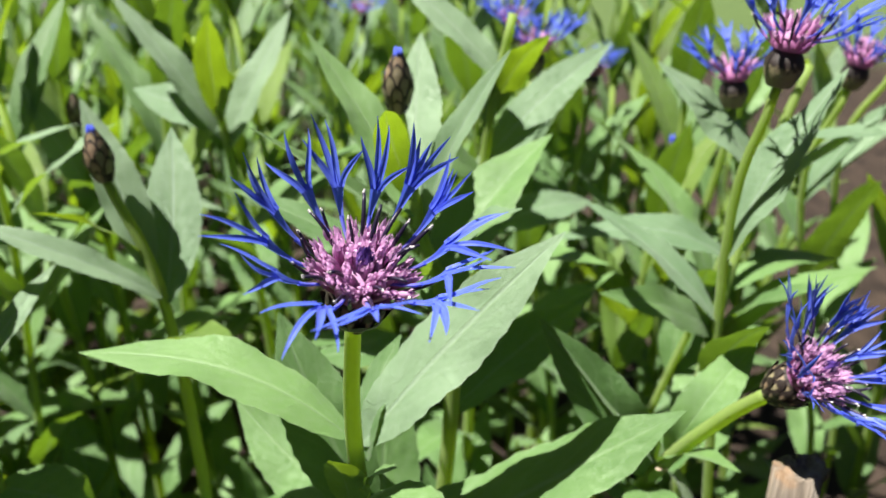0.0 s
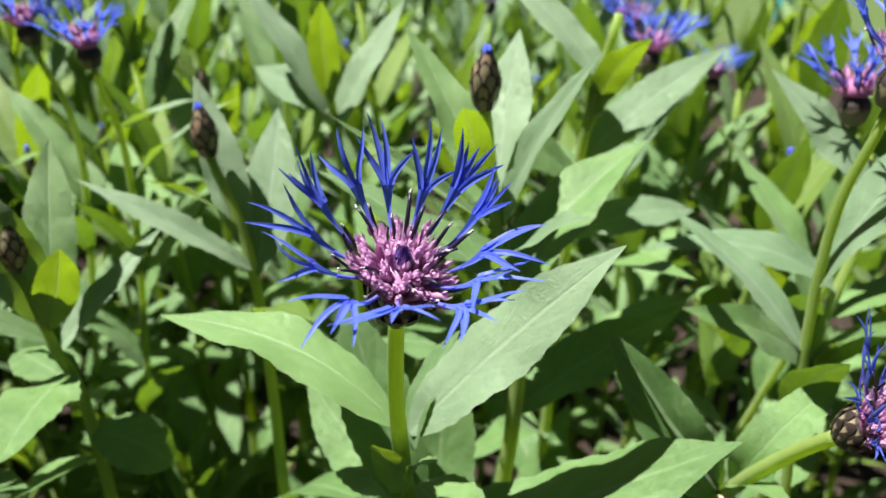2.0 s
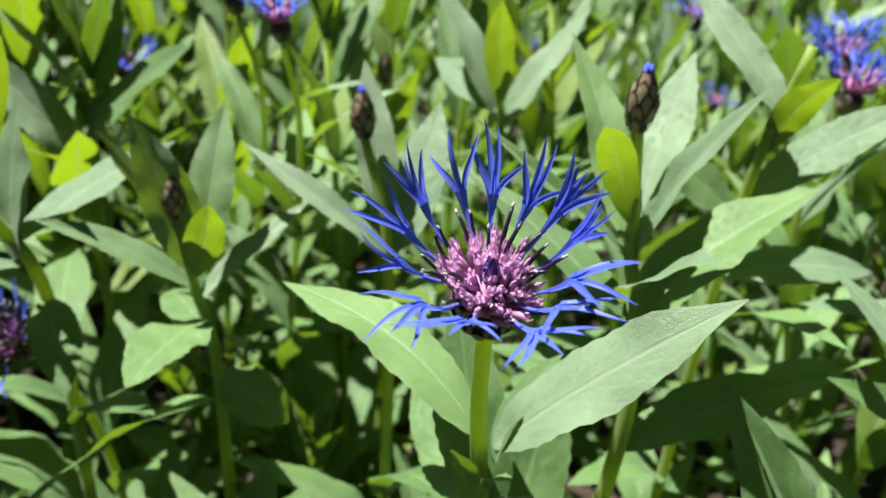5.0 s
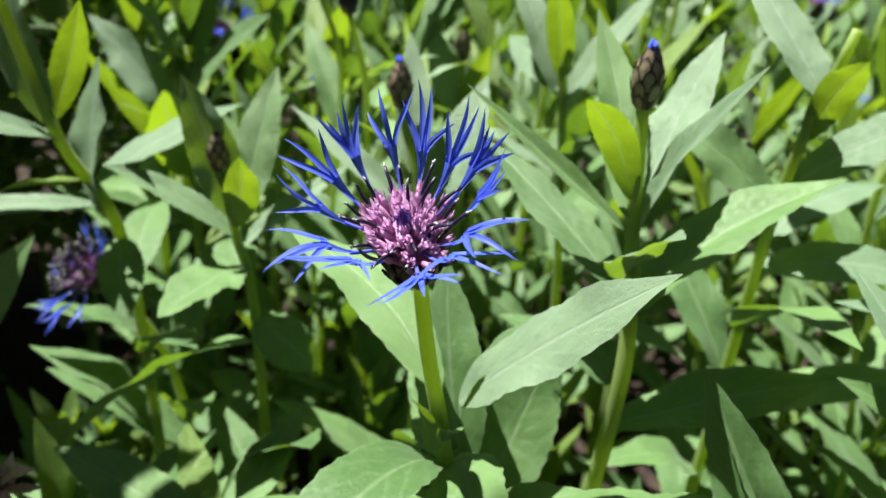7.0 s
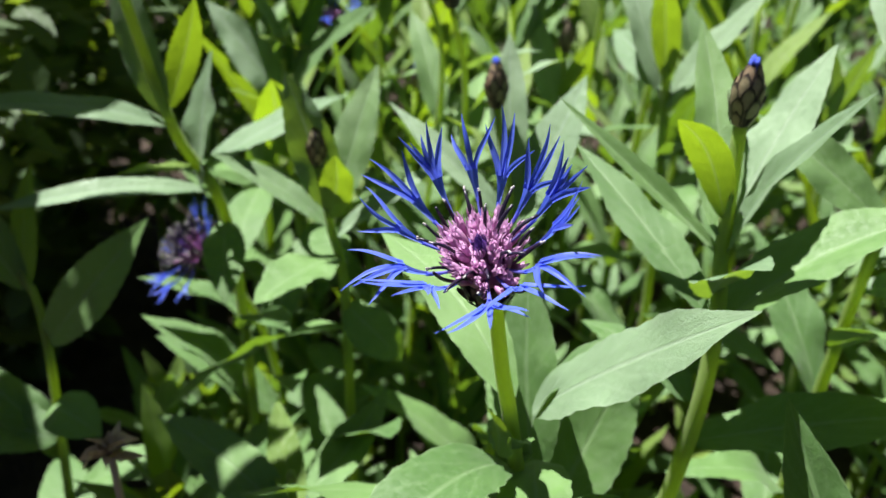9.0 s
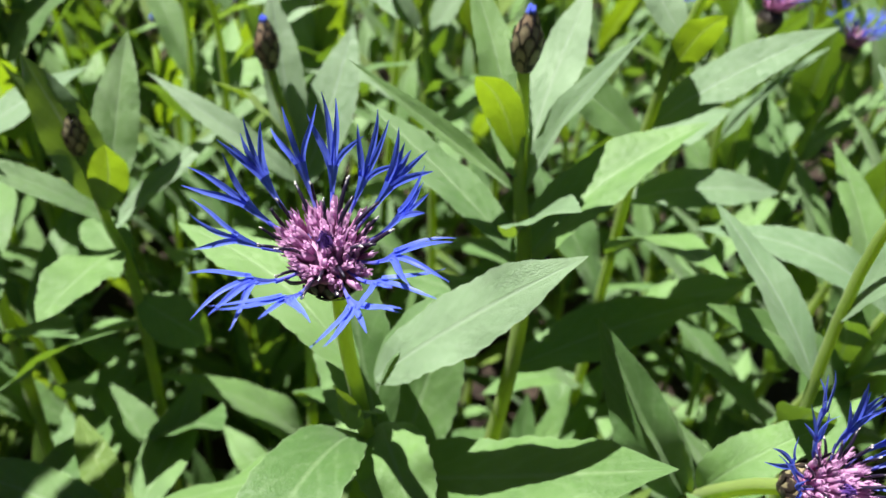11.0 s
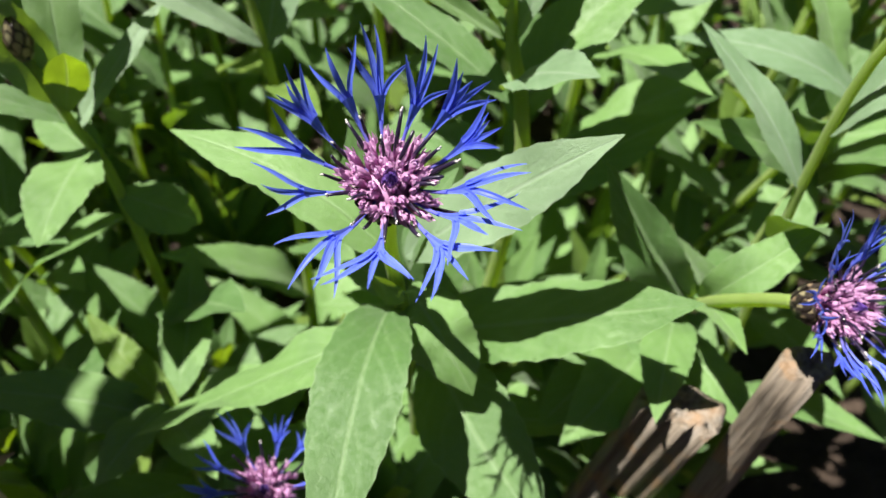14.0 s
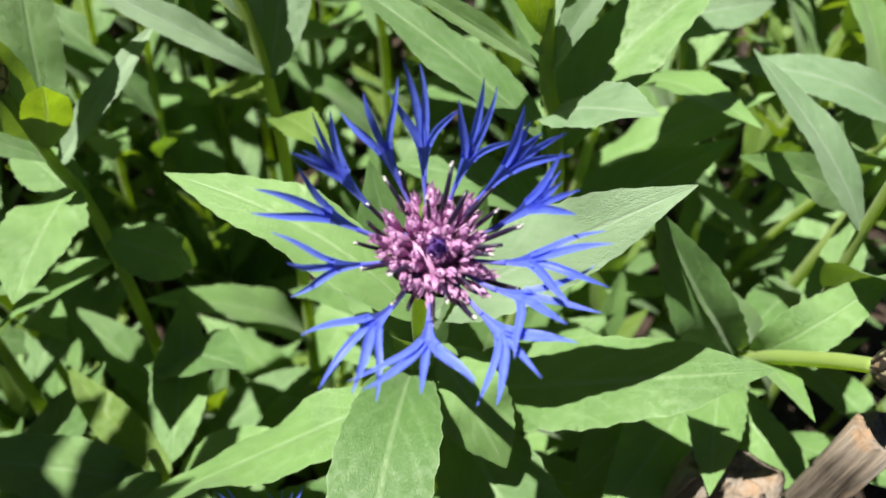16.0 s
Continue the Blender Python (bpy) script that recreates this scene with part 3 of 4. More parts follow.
p.leaf((-0.0215, 0.1880, 0.3450), (0.0071, 0.1640, 0.3290), 0.0220, (0.3, -0.6, 0.6), 0.20, 16, 20)
p.leaf((-0.0160, 0.1930, 0.3120), (0.0431, 0.1335, 0.3020), 0.0330, (-0.35, -0.5, 0.75), 0.08, 9, -14)
p.low_leaves(6, 0.08, 0.23, 0.09, 0.6)

# the tall one with the large blue-tipped bud
p = Plant("cornflower with a plump blue-tipped bud on a thick upright stem", [(-0.012, 0.255, 0), (-0.008, 0.25, 0.2), (0.003, 0.243, 0.34), (-0.001, 0.2475, 0.385), (-0.008, 0.2552, 0.4032), (-0.0151, 0.26, 0.4455)], 0.0034, 0.0021, 2)
p.bud((-0.0151, 0.26, 0.4443), (0.03, -0.1, 0.95), 1.0)
p.leaf((-0.0099, 0.2550, 0.4150), (-0.0165, 0.2225, 0.4528), 0.0112, (-0.54, 0.34, 0.77), 0.155, 19, 0, True)
p.leaf((-0.009, 0.258, 0.408), (-0.0082, 0.3028, 0.4653), 0.020, (-0.3, -0.8, 0.5), 0.02, 14)
p.leaf((-0.007, 0.256, 0.404), (0.0217, 0.2543, 0.4659), 0.011, (-0.7, -0.6, 0.3), 0.05, 26)
p.leaf((-0.0100, 0.2540, 0.4095), (-0.0483, 0.2847, 0.4678), 0.0150, (0.56, -0.82, 0.0), 0.007, 13, 24, pale=False)
p.leaf((-0.0093, 0.2560, 0.4025), (-0.0560, 0.2203, 0.4488), 0.0072, (0.0, -0.39, 0.92), 0.020, 24, -8)
p.leaf((-0.0038, 0.2450, 0.3865), (-0.0770, 0.2648, 0.4165), 0.0174, (0.28, -0.31, 0.91), 0.051, 14, 15)
p.leaf((-0.005, 0.249, 0.390), (0.0228, 0.2123, 0.4267), 0.019, (-0.35, -0.1, 0.9), 0.06, 12)
p.leaf((-0.003, 0.25, 0.374), (0.043, 0.3021, 0.4268), 0.027, (-0.4, -0.45, 0.8), 0.08, 26, 0, False, 0.75)
p.leaf((0.0015, 0.2455, 0.3350), (0.0645, 0.3030, 0.3580), 0.0235, (0.35, 0.1, 0.9), 0.0, 14, -10)
p.leaf((-0.002, 0.247, 0.35), (-0.055, 0.255, 0.352), 0.02, None, 0.1, 10)
p.low_leaves(8, 0.10, 0.29, 0.085, 1.4)

# the second bud
p = Plant("slender cornflower stem with a dark bud just showing blue", [(-0.095, 0.262, 0), (-0.097, 0.262, 0.25), (-0.104, 0.264, 0.37), (-0.1197, 0.2665, 0.4195)], 0.0029, 0.0017, 3)
p.bud((-0.1197, 0.2665, 0.4182), (-0.09, -0.04, 0.95), 0.95)
p.leaf((-0.108, 0.266, 0.384), (-0.1322, 0.2846, 0.4446), 0.015, (0.5, -0.8, 0.2), 0.03, 16)
p.leaf((-0.103, 0.263, 0.372), (-0.1108, 0.3146, 0.4265), 0.020, (0.3, -0.8, 0.5), 0.03, 12)
p.leaf((-0.108, 0.265, 0.388), (-0.148, 0.262, 0.408), 0.011, (0, 0.4, 0.9), 0.10, 18, 0, True)
p.leaf((-0.104, 0.262, 0.375), (-0.1619, 0.245, 0.4124), 0.010, (0.3, -0.4, 0.9), 0.06, 16)
p.leaf((-0.101, 0.262, 0.355), (-0.07, 0.235, 0.37), 0.014, None, 0.1, 12, 0, True)
p.low_leaves(6, 0.10, 0.25, 0.08, 0.2)

# the small brown bud
p = Plant("leafy cornflower shoot topped by a small closed brown bud", [(-0.135, 0.215, 0), (-0.14, 0.212, 0.2), (-0.147, 0.211, 0.33), (-0.155, 0.209, 0.365), (-0.1605, 0.206, 0.3945)], 0.0028, 0.0016, 4)
p.bud((-0.1605, 0.206, 0.3935), (0.1, -0.12, 0.9), 0.82, False)
p.leaf((-0.155, 0.208, 0.370), (-0.1351, 0.1957, 0.4082), 0.013, (-0.3, 0.6, 0.5), 0.05, 18, 0, True)
p.leaf((-0.157, 0.210, 0.373), (-0.1722, 0.1992, 0.4305), 0.018, (0.5, -0.5, 0.5), 0.03, 16)
p.leaf((-0.155, 0.212, 0.373), (-0.1701, 0.2453, 0.4274), 0.016, (0.6, -0.7, 0.2), 0.03, 16)
p.leaf((-0.1555, 0.2090, 0.3650), (-0.2055, 0.1828, 0.3884), 0.0105, (0.1, -0.18, 0.98), 0.058, 14, -18)
p.leaf((-0.1560, 0.2120, 0.3600), (-0.1390, 0.2590, 0.3900), 0.0085, (-0.05, -0.79, 0.61), 0.012, 17, 7)
p.leaf((-0.1535, 0.2110, 0.3520), (-0.1432, 0.1628, 0.3516), 0.0240, (-0.1, -0.15, 0.9), 0.03, 9, -8)
p.leaf((-0.1470, 0.2090, 0.3180), (-0.2045, 0.1475, 0.2650), 0.0270, (-0.3, 0.1, 0.85), 0.09, 10, 25)
p.leaf((-0.147, 0.211, 0.33), (-0.1232, 0.2246, 0.307), 0.020, (0.2, -0.6, 0.6), 0.18, 10)
p.leaf((-0.15, 0.21, 0.345), (-0.19, 0.23, 0.345), 0.017, (0.3, -0.3, 0.9), 0.1, 12)
p.leaf((-0.1580, 0.2130, 0.3640), (-0.2110, 0.2186, 0.4131), 0.0150, (-0.5, 0.6, 0.6), 0.05, 14, 0, True)
p.low_leaves(5, 0.09, 0.25, 0.08, 2.2)

# the leaning one in bloom
p = Plant("leaning cornflower stem with an open blue flower head", [(0.06, 0.25, 0), (0.063, 0.248, 0.18), (0.069, 0.238, 0.29), (0.0765, 0.2265, 0.326), (0.087, 0.206, 0.360), (0.0945, 0.1945, 0.3765)], 0.0030, 0.0021, 5, 0.0)
p.flower((0.0935, 0.1955, 0.3745), (0.40, -0.46, 0.66), ring(18, 38, 0.033, 8, 9), 0.92, 33, True, "open blue flower head leaning sideways")
p.leaf((0.0740, 0.2310, 0.3190), (0.0315, 0.2305, 0.3825), 0.0195, (-0.30, -0.70, 0.64), 0.10, 18)
p.leaf((0.0770, 0.2285, 0.3245), (0.0360, 0.2291, 0.3785), 0.0137, (0.0, -0.20, 0.98), 0.031, 10)
p.leaf((0.0775, 0.2240, 0.3330), (0.1086, 0.2390, 0.3690), 0.0145, (0.05, -0.57, 0.82), 0.30, 16, -20)
p.leaf((0.0765, 0.2275, 0.325), (0.088, 0.19, 0.352), 0.010, None, 0.1, 14)
p.leaf((0.0735, 0.2330, 0.3115), (0.0683, 0.1760, 0.3216), 0.0181, (0.0, -0.11, 0.99), 0.098, 10, 14)
p.leaf((0.069, 0.238, 0.29), (0.040, 0.170, 0.300), 0.028, (0.1, -0.3, 0.9), 0.10, 10)
part("dry_leaf", leaf_mesh(Vector((0.0755, 0.2262, 0.3255)) - p.foot, Vector((0.0775, 0.2215, 0.3275)) - p.foot, 0.003, None, 0.2, 20, 40, 0.85, p.rng, M_DRY, 6, 4), p.ob, "tiny withered orange leaf")
p.leaf((0.072, 0.236, 0.300), (0.1160, 0.1960, 0.2930), 0.017, (0.0, -0.35, 0.9), 0.1, 10)
p.leaf((0.0637, 0.2289, 0.2958), (0.0319, 0.1846, 0.2839), 0.026, (0.0, -0.3, 0.9), 0.08, 10)
p.low_leaves(5, 0.08, 0.20, 0.08, 0.9)

# the withering flower
p = Plant("cornflower stem with a half-withered blue flower head nodding aside", [(-0.225, 0.235, 0), (-0.228, 0.232, 0.18), (-0.234, 0.222, 0.262), (-0.240, 0.200, 0.312)], 0.0027, 0.0019, 6)
p.flower((-0.2395, 0.2005, 0.311), (-0.1, -0.65, 0.65), [(20, 20, 0.026), (50, 30, 0.03), (85, 30, 0.032), (120, 25, 0.03), (200, 5, 0.03), (240, 0, 0.034), (270, 5, 0.034), (300, 0, 0.03)], 0.95, 44, True, "fading blue flower head with dark spent florets", True)
p.leaf((-0.236, 0.216, 0.275), (-0.27, 0.17, 0.30), 0.014, None, 0.1, 12)
p.low_leaves(7, 0.08, 0.25, 0.08, 0.4)

# the tall stem beside it
p = Plant("tall cornflower stem with long grey-green leaves spreading sideways", [(-0.215, 0.21, 0), (-0.219, 0.205, 0.2), (-0.222, 0.198, 0.34), (-0.2277, 0.1776, 0.3943), (-0.239, 0.165, 0.46)], 0.0032, 0.0022, 7)
p.leaf((-0.2277, 0.1776, 0.394), (-0.262, 0.092, 0.408), 0.015, (0.3, 0.0, 0.9), 0.10, 12)
p.leaf((-0.2235, 0.190, 0.362), (-0.258, 0.105, 0.362), 0.012, (0.3, 0.0, 0.9), 0.07, 14)
p.leaf((-0.229, 0.176, 0.40), (-0.2515, 0.172, 0.47), 0.016, (0.3, -0.6, 0.7), 0.03, 14, 0, pale=True)
p.leaf((-0.230, 0.178, 0.402), (-0.212, 0.185, 0.452), 0.012, (-0.5, 0.5, 0.5), 0.08, 18, 0, True)
p.leaf((-0.225, 0.187, 0.365), (-0.2276, 0.1993, 0.4260), 0.023, (-0.1, -0.65, 0.75), 0.03, 12, pale=True)
p.leaf((-0.224, 0.19, 0.37), (-0.226, 0.150, 0.379), 0.009, None, 0.1, 12, 0, True)
p.leaf((-0.224, 0.189, 0.372), (-0.2112, 0.2603, 0.3991), 0.020, (-0.05, -0.45, 0.9), 0.06, 14, pale=True)
p.leaf((-0.222, 0.196, 0.345), (-0.190, 0.176, 0.322), 0.018, (0.4, -0.3, 0.8), 0.08, 12)
p.low_leaves(6, 0.10, 0.32, 0.085, 2.8)

# the leafy one at the edge of the bed
p = Plant("leafy cornflower shoot without flowers at the edge of the bed", [(-0.235, 0.10, 0), (-0.238, 0.105, 0.15), (-0.2438, 0.1145, 0.30), (-0.252, 0.112, 0.335)], 0.0028, 0.0016, 8)
p.leaf((-0.2438, 0.1145, 0.298), (-0.2061, 0.1521, 0.3661), 0.022, (0.6, -0.5, 0.5), 0.05, 12)
p.leaf((-0.25, 0.113, 0.325), (-0.262, 0.128, 0.378), 0.010, (0.6, -0.4, 0.3), 0.08, 16, 0, True)
p.leaf((-0.25, 0.112, 0.325), (-0.285, 0.09, 0.40), 0.02, (0.7, -0.4, 0.4), 0.06, 12)
p.leaf((-0.241, 0.11, 0.265), (-0.21, 0.12, 0.262), 0.022, (0.3, -0.3, 0.9), 0.14, 10)
p.leaf((-0.24, 0.108, 0.245), (-0.275, 0.07, 0.255), 0.028, (0.3, -0.2, 0.9), 0.12, 10)
p.low_leaves(7, 0.06, 0.24, 0.085, 1.7)

# the low shoot in front
p = Plant("low leafy cornflower shoot in the shade of taller stems", [(-0.112, 0.162, 0), (-0.111, 0.158, 0.15), (-0.1063, 0.1535, 0.285), (-0.106, 0.152, 0.296)], 0.0026, 0.0014, 9)
p.leaf((-0.1080, 0.1600, 0.2760), (-0.1340, 0.2260, 0.2840), 0.0225, (0.07, -0.55, 0.83), 0.0, 9, -18)
p.leaf((-0.1060, 0.1560, 0.2760), (-0.1583, 0.1813, 0.2863), 0.0134, (0.22, -0.06, 0.97), -0.03, 15, -8, True)
p.leaf((-0.1085, 0.1540, 0.2782), (-0.1803, 0.1433, 0.2732), 0.0165, (0.0, -0.05, 1.0), -0.05, 7, -9)
p.leaf((-0.106, 0.152, 0.285), (-0.12, 0.118, 0.275), 0.016, None, 0.12, 10)
p.leaf((-0.109, 0.156, 0.262), (-0.1822, 0.1355, 0.2851), 0.021, (0.3, -0.3, 0.9), 0.12, 10)
p.leaf((-0.108, 0.155, 0.27), (-0.075, 0.13, 0.285), 0.018, None, 0.12, 10)
p.low_leaves(6, 0.05, 0.25, 0.085, 0.5)

# the low flower in front
p = Plant("short cornflower with an open blue head under the other leaves", [(-0.060, 0.136, 0), (-0.060, 0.136, 0.16), (-0.0546, 0.1316, 0.2827)], 0.0026, 0.0019, 10)
p.flower((-0.0546, 0.1316, 0.2817), (0.1, -0.3, 0.9), ring(11, 32, 0.033, 18, 9), 0.95, 55, True, "open blue flower head")
p.low_leaves(6, 0.05, 0.20, 0.08, 2.6)

# the stems between the named ones and the crowd
p = Plant("leafy cornflower stem with broad pale leaves", [(-0.095, 0.395, 0), (-0.097, 0.394, 0.2), (-0.099, 0.3925, 0.29), (-0.1077, 0.3811, 0.4046), (-0.115, 0.374, 0.455)], 0.0031, 0.0018, 12)
p.leaf((-0.1077, 0.381, 0.404), (-0.1598, 0.392, 0.475), 0.015, (0.6, -0.5, 0.5), 0.06, 18)
p.leaf((-0.1085, 0.380, 0.410), (-0.1598, 0.4052, 0.4256), 0.020, (0.4, -0.7, 0.5), 0.05, 12)
p.leaf((-0.108, 0.381, 0.400), (-0.075, 0.40, 0.465), 0.018, (-0.4, -0.7, 0.4), 0.03, 14)
p.leaf((-0.109, 0.379, 0.415), (-0.10, 0.345, 0.468), 0.014, None, 0.08, 16, 0, True)
p.leaf((-0.105, 0.385, 0.370), (-0.055, 0.36, 0.40), 0.018, None, 0.1, 12)
p.leaf((-0.105, 0.385, 0.360), (-0.16, 0.345, 0.385), 0.018, None, 0.1, 12)
p.low_leaves(9, 0.12, 0.36, 0.085, 0.3)

p = Plant("leafy cornflower stem with one bright arching leaf", [(0.012, 0.35, 0), (0.013, 0.348, 0.25), (0.0176, 0.3318, 0.4029), (0.028, 0.325, 0.47)], 0.0031, 0.0018, 13)
p.leaf((0.021, 0.329, 0.428), (0.0394, 0.2950, 0.4652), 0.012, (0.2, 0.4, 0.8), 0.12, 16, 0, True)
p.leaf((0.019, 0.331, 0.408), (0.075, 0.355, 0.455), 0.018, (-0.3, -0.7, 0.5), 0.05, 12)
p.leaf((0.024, 0.327, 0.445), (-0.02, 0.345, 0.485), 0.016, (0.5, -0.6, 0.4), 0.04, 14)
p.leaf((0.0176, 0.332, 0.40), (-0.035, 0.32, 0.43), 0.017, (0.3, -0.6, 0.6), 0.06, 14)
p.leaf((0.016, 0.337, 0.37), (0.0762, 0.3841, 0.3715), 0.020, (-0.2, -0.6, 0.7), 0.12, 10)
p.low_leaves(9, 0.12, 0.38, 0.085, 1.1)

p = Plant("pale cornflower stem with drooping leaves beside the posts", [(0.118, 0.33, 0), (0.117, 0.322, 0.2), (0.1168, 0.308, 0.311), (0.134, 0.318, 0.40), (0.15, 0.325, 0.45)], 0.0031, 0.0018, 14)
p.leaf((0.128, 0.314, 0.365), (0.0483, 0.3237, 0.3736), 0.016, (0.0, -0.4, 0.9), 0.16, 12)
p.leaf((0.12, 0.309, 0.335), (0.0615, 0.2789, 0.3686), 0.016, (-0.2, -0.6, 0.7), 0.08, 12)
p.leaf((0.119, 0.309, 0.33), (0.155, 0.28, 0.372), 0.018, None, 0.1, 12)
p.leaf((0.135, 0.319, 0.405), (0.09, 0.335, 0.45), 0.016, (0.3, -0.7, 0.5), 0.04, 14)
p.leaf((0.137, 0.32, 0.41), (0.185, 0.305, 0.425), 0.016, None, 0.12, 12)
p.leaf((0.125, 0.312, 0.355), (0.18, 0.33, 0.362), 0.018, None, 0.12, 12)
p.low_leaves(8, 0.12, 0.31, 0.085, 2.0)

p = Plant("leafy cornflower stem with a closed brown bud", [(-0.185, 0.42, 0), (-0.187, 0.418, 0.2), (-0.191, 0.413, 0.36), (-0.1945, 0.411, 0.405)], 0.003, 0.0017, 15)
p.bud((-0.1945, 0.411, 0.404), (0, 0, 1), 0.9, False)
p.leaf((-0.191, 0.413, 0.36), (-0.215, 0.40, 0.43), 0.017, (0.6, -0.5, 0.4), 0.03, 14)
p.leaf((-0.191, 0.413, 0.36), (-0.165, 0.395, 0.42), 0.014, (-0.3, 0.5, 0.6), 0.06, 16, 0, True)
p.leaf((-0.19, 0.413, 0.35), (-0.2547, 0.3594, 0.3535), 0.024, (0.0, -0.4, 0.9), 0.08, 12)
p.leaf((-0.19, 0.413, 0.34), (-0.13, 0.42, 0.375), 0.018, None, 0.08, 12)
p.low_leaves(8, 0.12, 0.33, 0.085, 0.7)

p = Plant("leafy cornflower plant with bright yellow-green upper leaves", [(-0.30, 0.31, 0), (-0.302, 0.305, 0.18), (-0.3065, 0.29, 0.33), (-0.305, 0.288, 0.39)], 0.0030, 0.0017, 16)
p.leaf((-0.3025, 0.3150, 0.3780), (-0.2937, 0.263, 0.4093), 0.022, (0.1, -0.3, 0.9), 0.08, 14, 0, True)
p.leaf((-0.306, 0.292, 0.325), (-0.2558, 0.2466, 0.3974), 0.026, (-0.3, -0.2, 0.9), 0.05, 14, 0, True)
p.leaf((-0.304, 0.289, 0.37), (-0.2313, 0.2947, 0.4344), 0.027, (0.0, -0.6, 0.7), 0.04, 12)
p.leaf((-0.304, 0.289, 0.36), (-0.36, 0.27, 0.415), 0.022, (0.2, -0.6, 0.7), 0.05, 12)
p.leaf((-0.305, 0.29, 0.38), (-0.29, 0.31, 0.45), 0.018, (0.3, -0.9, 0.2), 0.03, 12)
p.low_leaves(8, 0.12, 0.32, 0.08, 1.3)

# the flowers further back
def back_flower(head, axis, seed, size=0.95):
    rng = random.Random(seed)
    h = Vector(head)
    a = Vector(axis).normalized()
    cup = h - a * 0.022
    foot = (h.x + rng.uniform(-0.03, 0.03), h.y + rng.uniform(0, 0.05), 0)
    q = Plant("cornflower in bloom on a pale green stem among the others", [foot, (foot[0], foot[1], 0.2), cup - a * 0.06, cup + a * 0.002], 0.0023, 0.0015, seed)
    q.flower(cup, axis, ring(13, 40, 0.033, seed, 10), size, seed, False, "open blue flower head with a pink-violet centre")
    for k in range(8):
        z = cup.z - 0.06 - 0.03 * k
        base = min(q.stem, key=lambda v: abs(v.z - z))
        an = 2.4 * k + rng.uniform(-0.4, 0.4)
        el = radians(rng.uniform(25, 60))
        l = rng.uniform(0.06, 0.095)
        q.leaf(base, base + Vector((math.cos(an) * math.cos(el), math.sin(an) * math.cos(el), math.sin(el))) * l, l * 0.23, None, 0.07, 14)


back_flower((0.107, 0.245, 0.4745), (0.1, -0.1, 0.98), 101)
back_flower((0.1203, 0.3285, 0.451), (-0.1, 0.0, 1.0), 102)
back_flower((0.19, 0.36, 0.452), (0.1, -0.2, 0.95), 103)
back_flower((0.235, 0.40, 0.455), (0.2, -0.2, 0.9), 104)
back_flower((0.0494, 0.4221, 0.4498), (0.1, 0.0, 1.0), 105)
back_flower((0.040, 0.475, 0.458), (-0.1, 0.0, 1.0), 106)
back_flower((0.0897, 0.4675, 0.434), (0.1, 0.0, 1.0), 107, 0.7)
back_flower((-0.1933, 0.3067, 0.4589), (0.0, -0.25, 0.95), 108, 0.8)
back_flower((-0.24, 0.33, 0.463), (-0.1, -0.2, 0.95), 109, 0.8)
back_flower((-0.315, 0.3284, 0.4137), (0.2, -0.3, 0.9), 110, 0.75)

# ---- the field behind ----
def field_plant(seed, height, top):
    rng = random.Random(seed)
    q = Plant("leafy cornflower plant in the crowd behind" if top != "flower" else "cornflower in bloom in the crowd behind", [(0, 0, 0), (rng.uniform(-0.01, 0.01), rng.uniform(-0.01, 0.01), height * 0.5), (rng.uniform(-0.03, 0.03), rng.uniform(-0.03, 0.03), height)], 0.0030, 0.0018, seed)
    count = 15
    for k in range(count):
        s = 0.14 + 0.82 * k / count
        z = height * s
        base = min(q.stem, key=lambda v: abs(v.z - z))
        an = 2.4 * k + rng.uniform(-0.5, 0.5)
        el = radians(rng.uniform(12, 40) + 34 * s)
        l = rng.uniform(0.065, 0.10)
        q.leaf(base, base + Vector((math.cos(an) * math.cos(el), math.sin(an) * math.cos(el), math.sin(el))) * l, l * rng.uniform(0.18, 0.27), None, rng.uniform(0.03, 0.1), 15, rng.uniform(-25, 25), rng.random() < 0.20, steps=12)
    end = q.stem[-1]
    if top == "flower":
        flower_head(q.ob, end, (rng.uniform(-0.3, 0.3), rng.uniform(-0.4, 0.1), 0.9), ring(11, 28, 0.032, seed, 10), 0.9, seed, False)
    elif top == "bud":
        bud(q.ob, end, (rng.uniform(-0.2, 0.2), rng.uniform(-0.2, 0.2), 0.9), rng.uniform(0.75, 0.95), rng.random() < 0.5, False)
    else:
        for k in range(4):
            an = 1.57 * k + rng.uniform(-0.3, 0.3)
            q.leaf(end, end + Vector((0.35 * math.cos(an), 0.35 * math.sin(an), 0.9)) * rng.uniform(0.04, 0.07), 0.013, None, 0.03, 20, 0, rng.random() < 0.4)
    return q


TEMPLATES = [field_plant(200 + k, h, top) for k, (h, top) in enumerate([(0.40, ""), (0.37, "bud"), (0.42, ""), (0.41, ""), (0.35, ""), (0.41, "bud"), (0.37, ""), (0.36, "")])]
BLOOMING = [field_plant(220 + k, h, "flower") for k, h in enumerate((0.39, 0.42))]
LOW = [field_plant(300 + k, h, "") for k, h in enumerate((0.15, 0.19, 0.13, 0.20))]


def scatter(models, spots, seed, low=0.9, high=1.06):
    rng = random.Random(seed)
    rng.shuffle(spots)
    for k, (x, y) in enumerate(spots):
        model = models[k % len(models)] if k < len(models) else rng.choice(models)
        m = Matrix.Translation((x, y, 0)) @ Matrix.Rotation(rng.uniform(0, 6.3), 4, "Z") @ Matrix.Scale(rng.uniform(low, high), 4)
        if k < len(models):
            model.ob.matrix_basis = m
        else:
            copy_thing(model.ob, m)


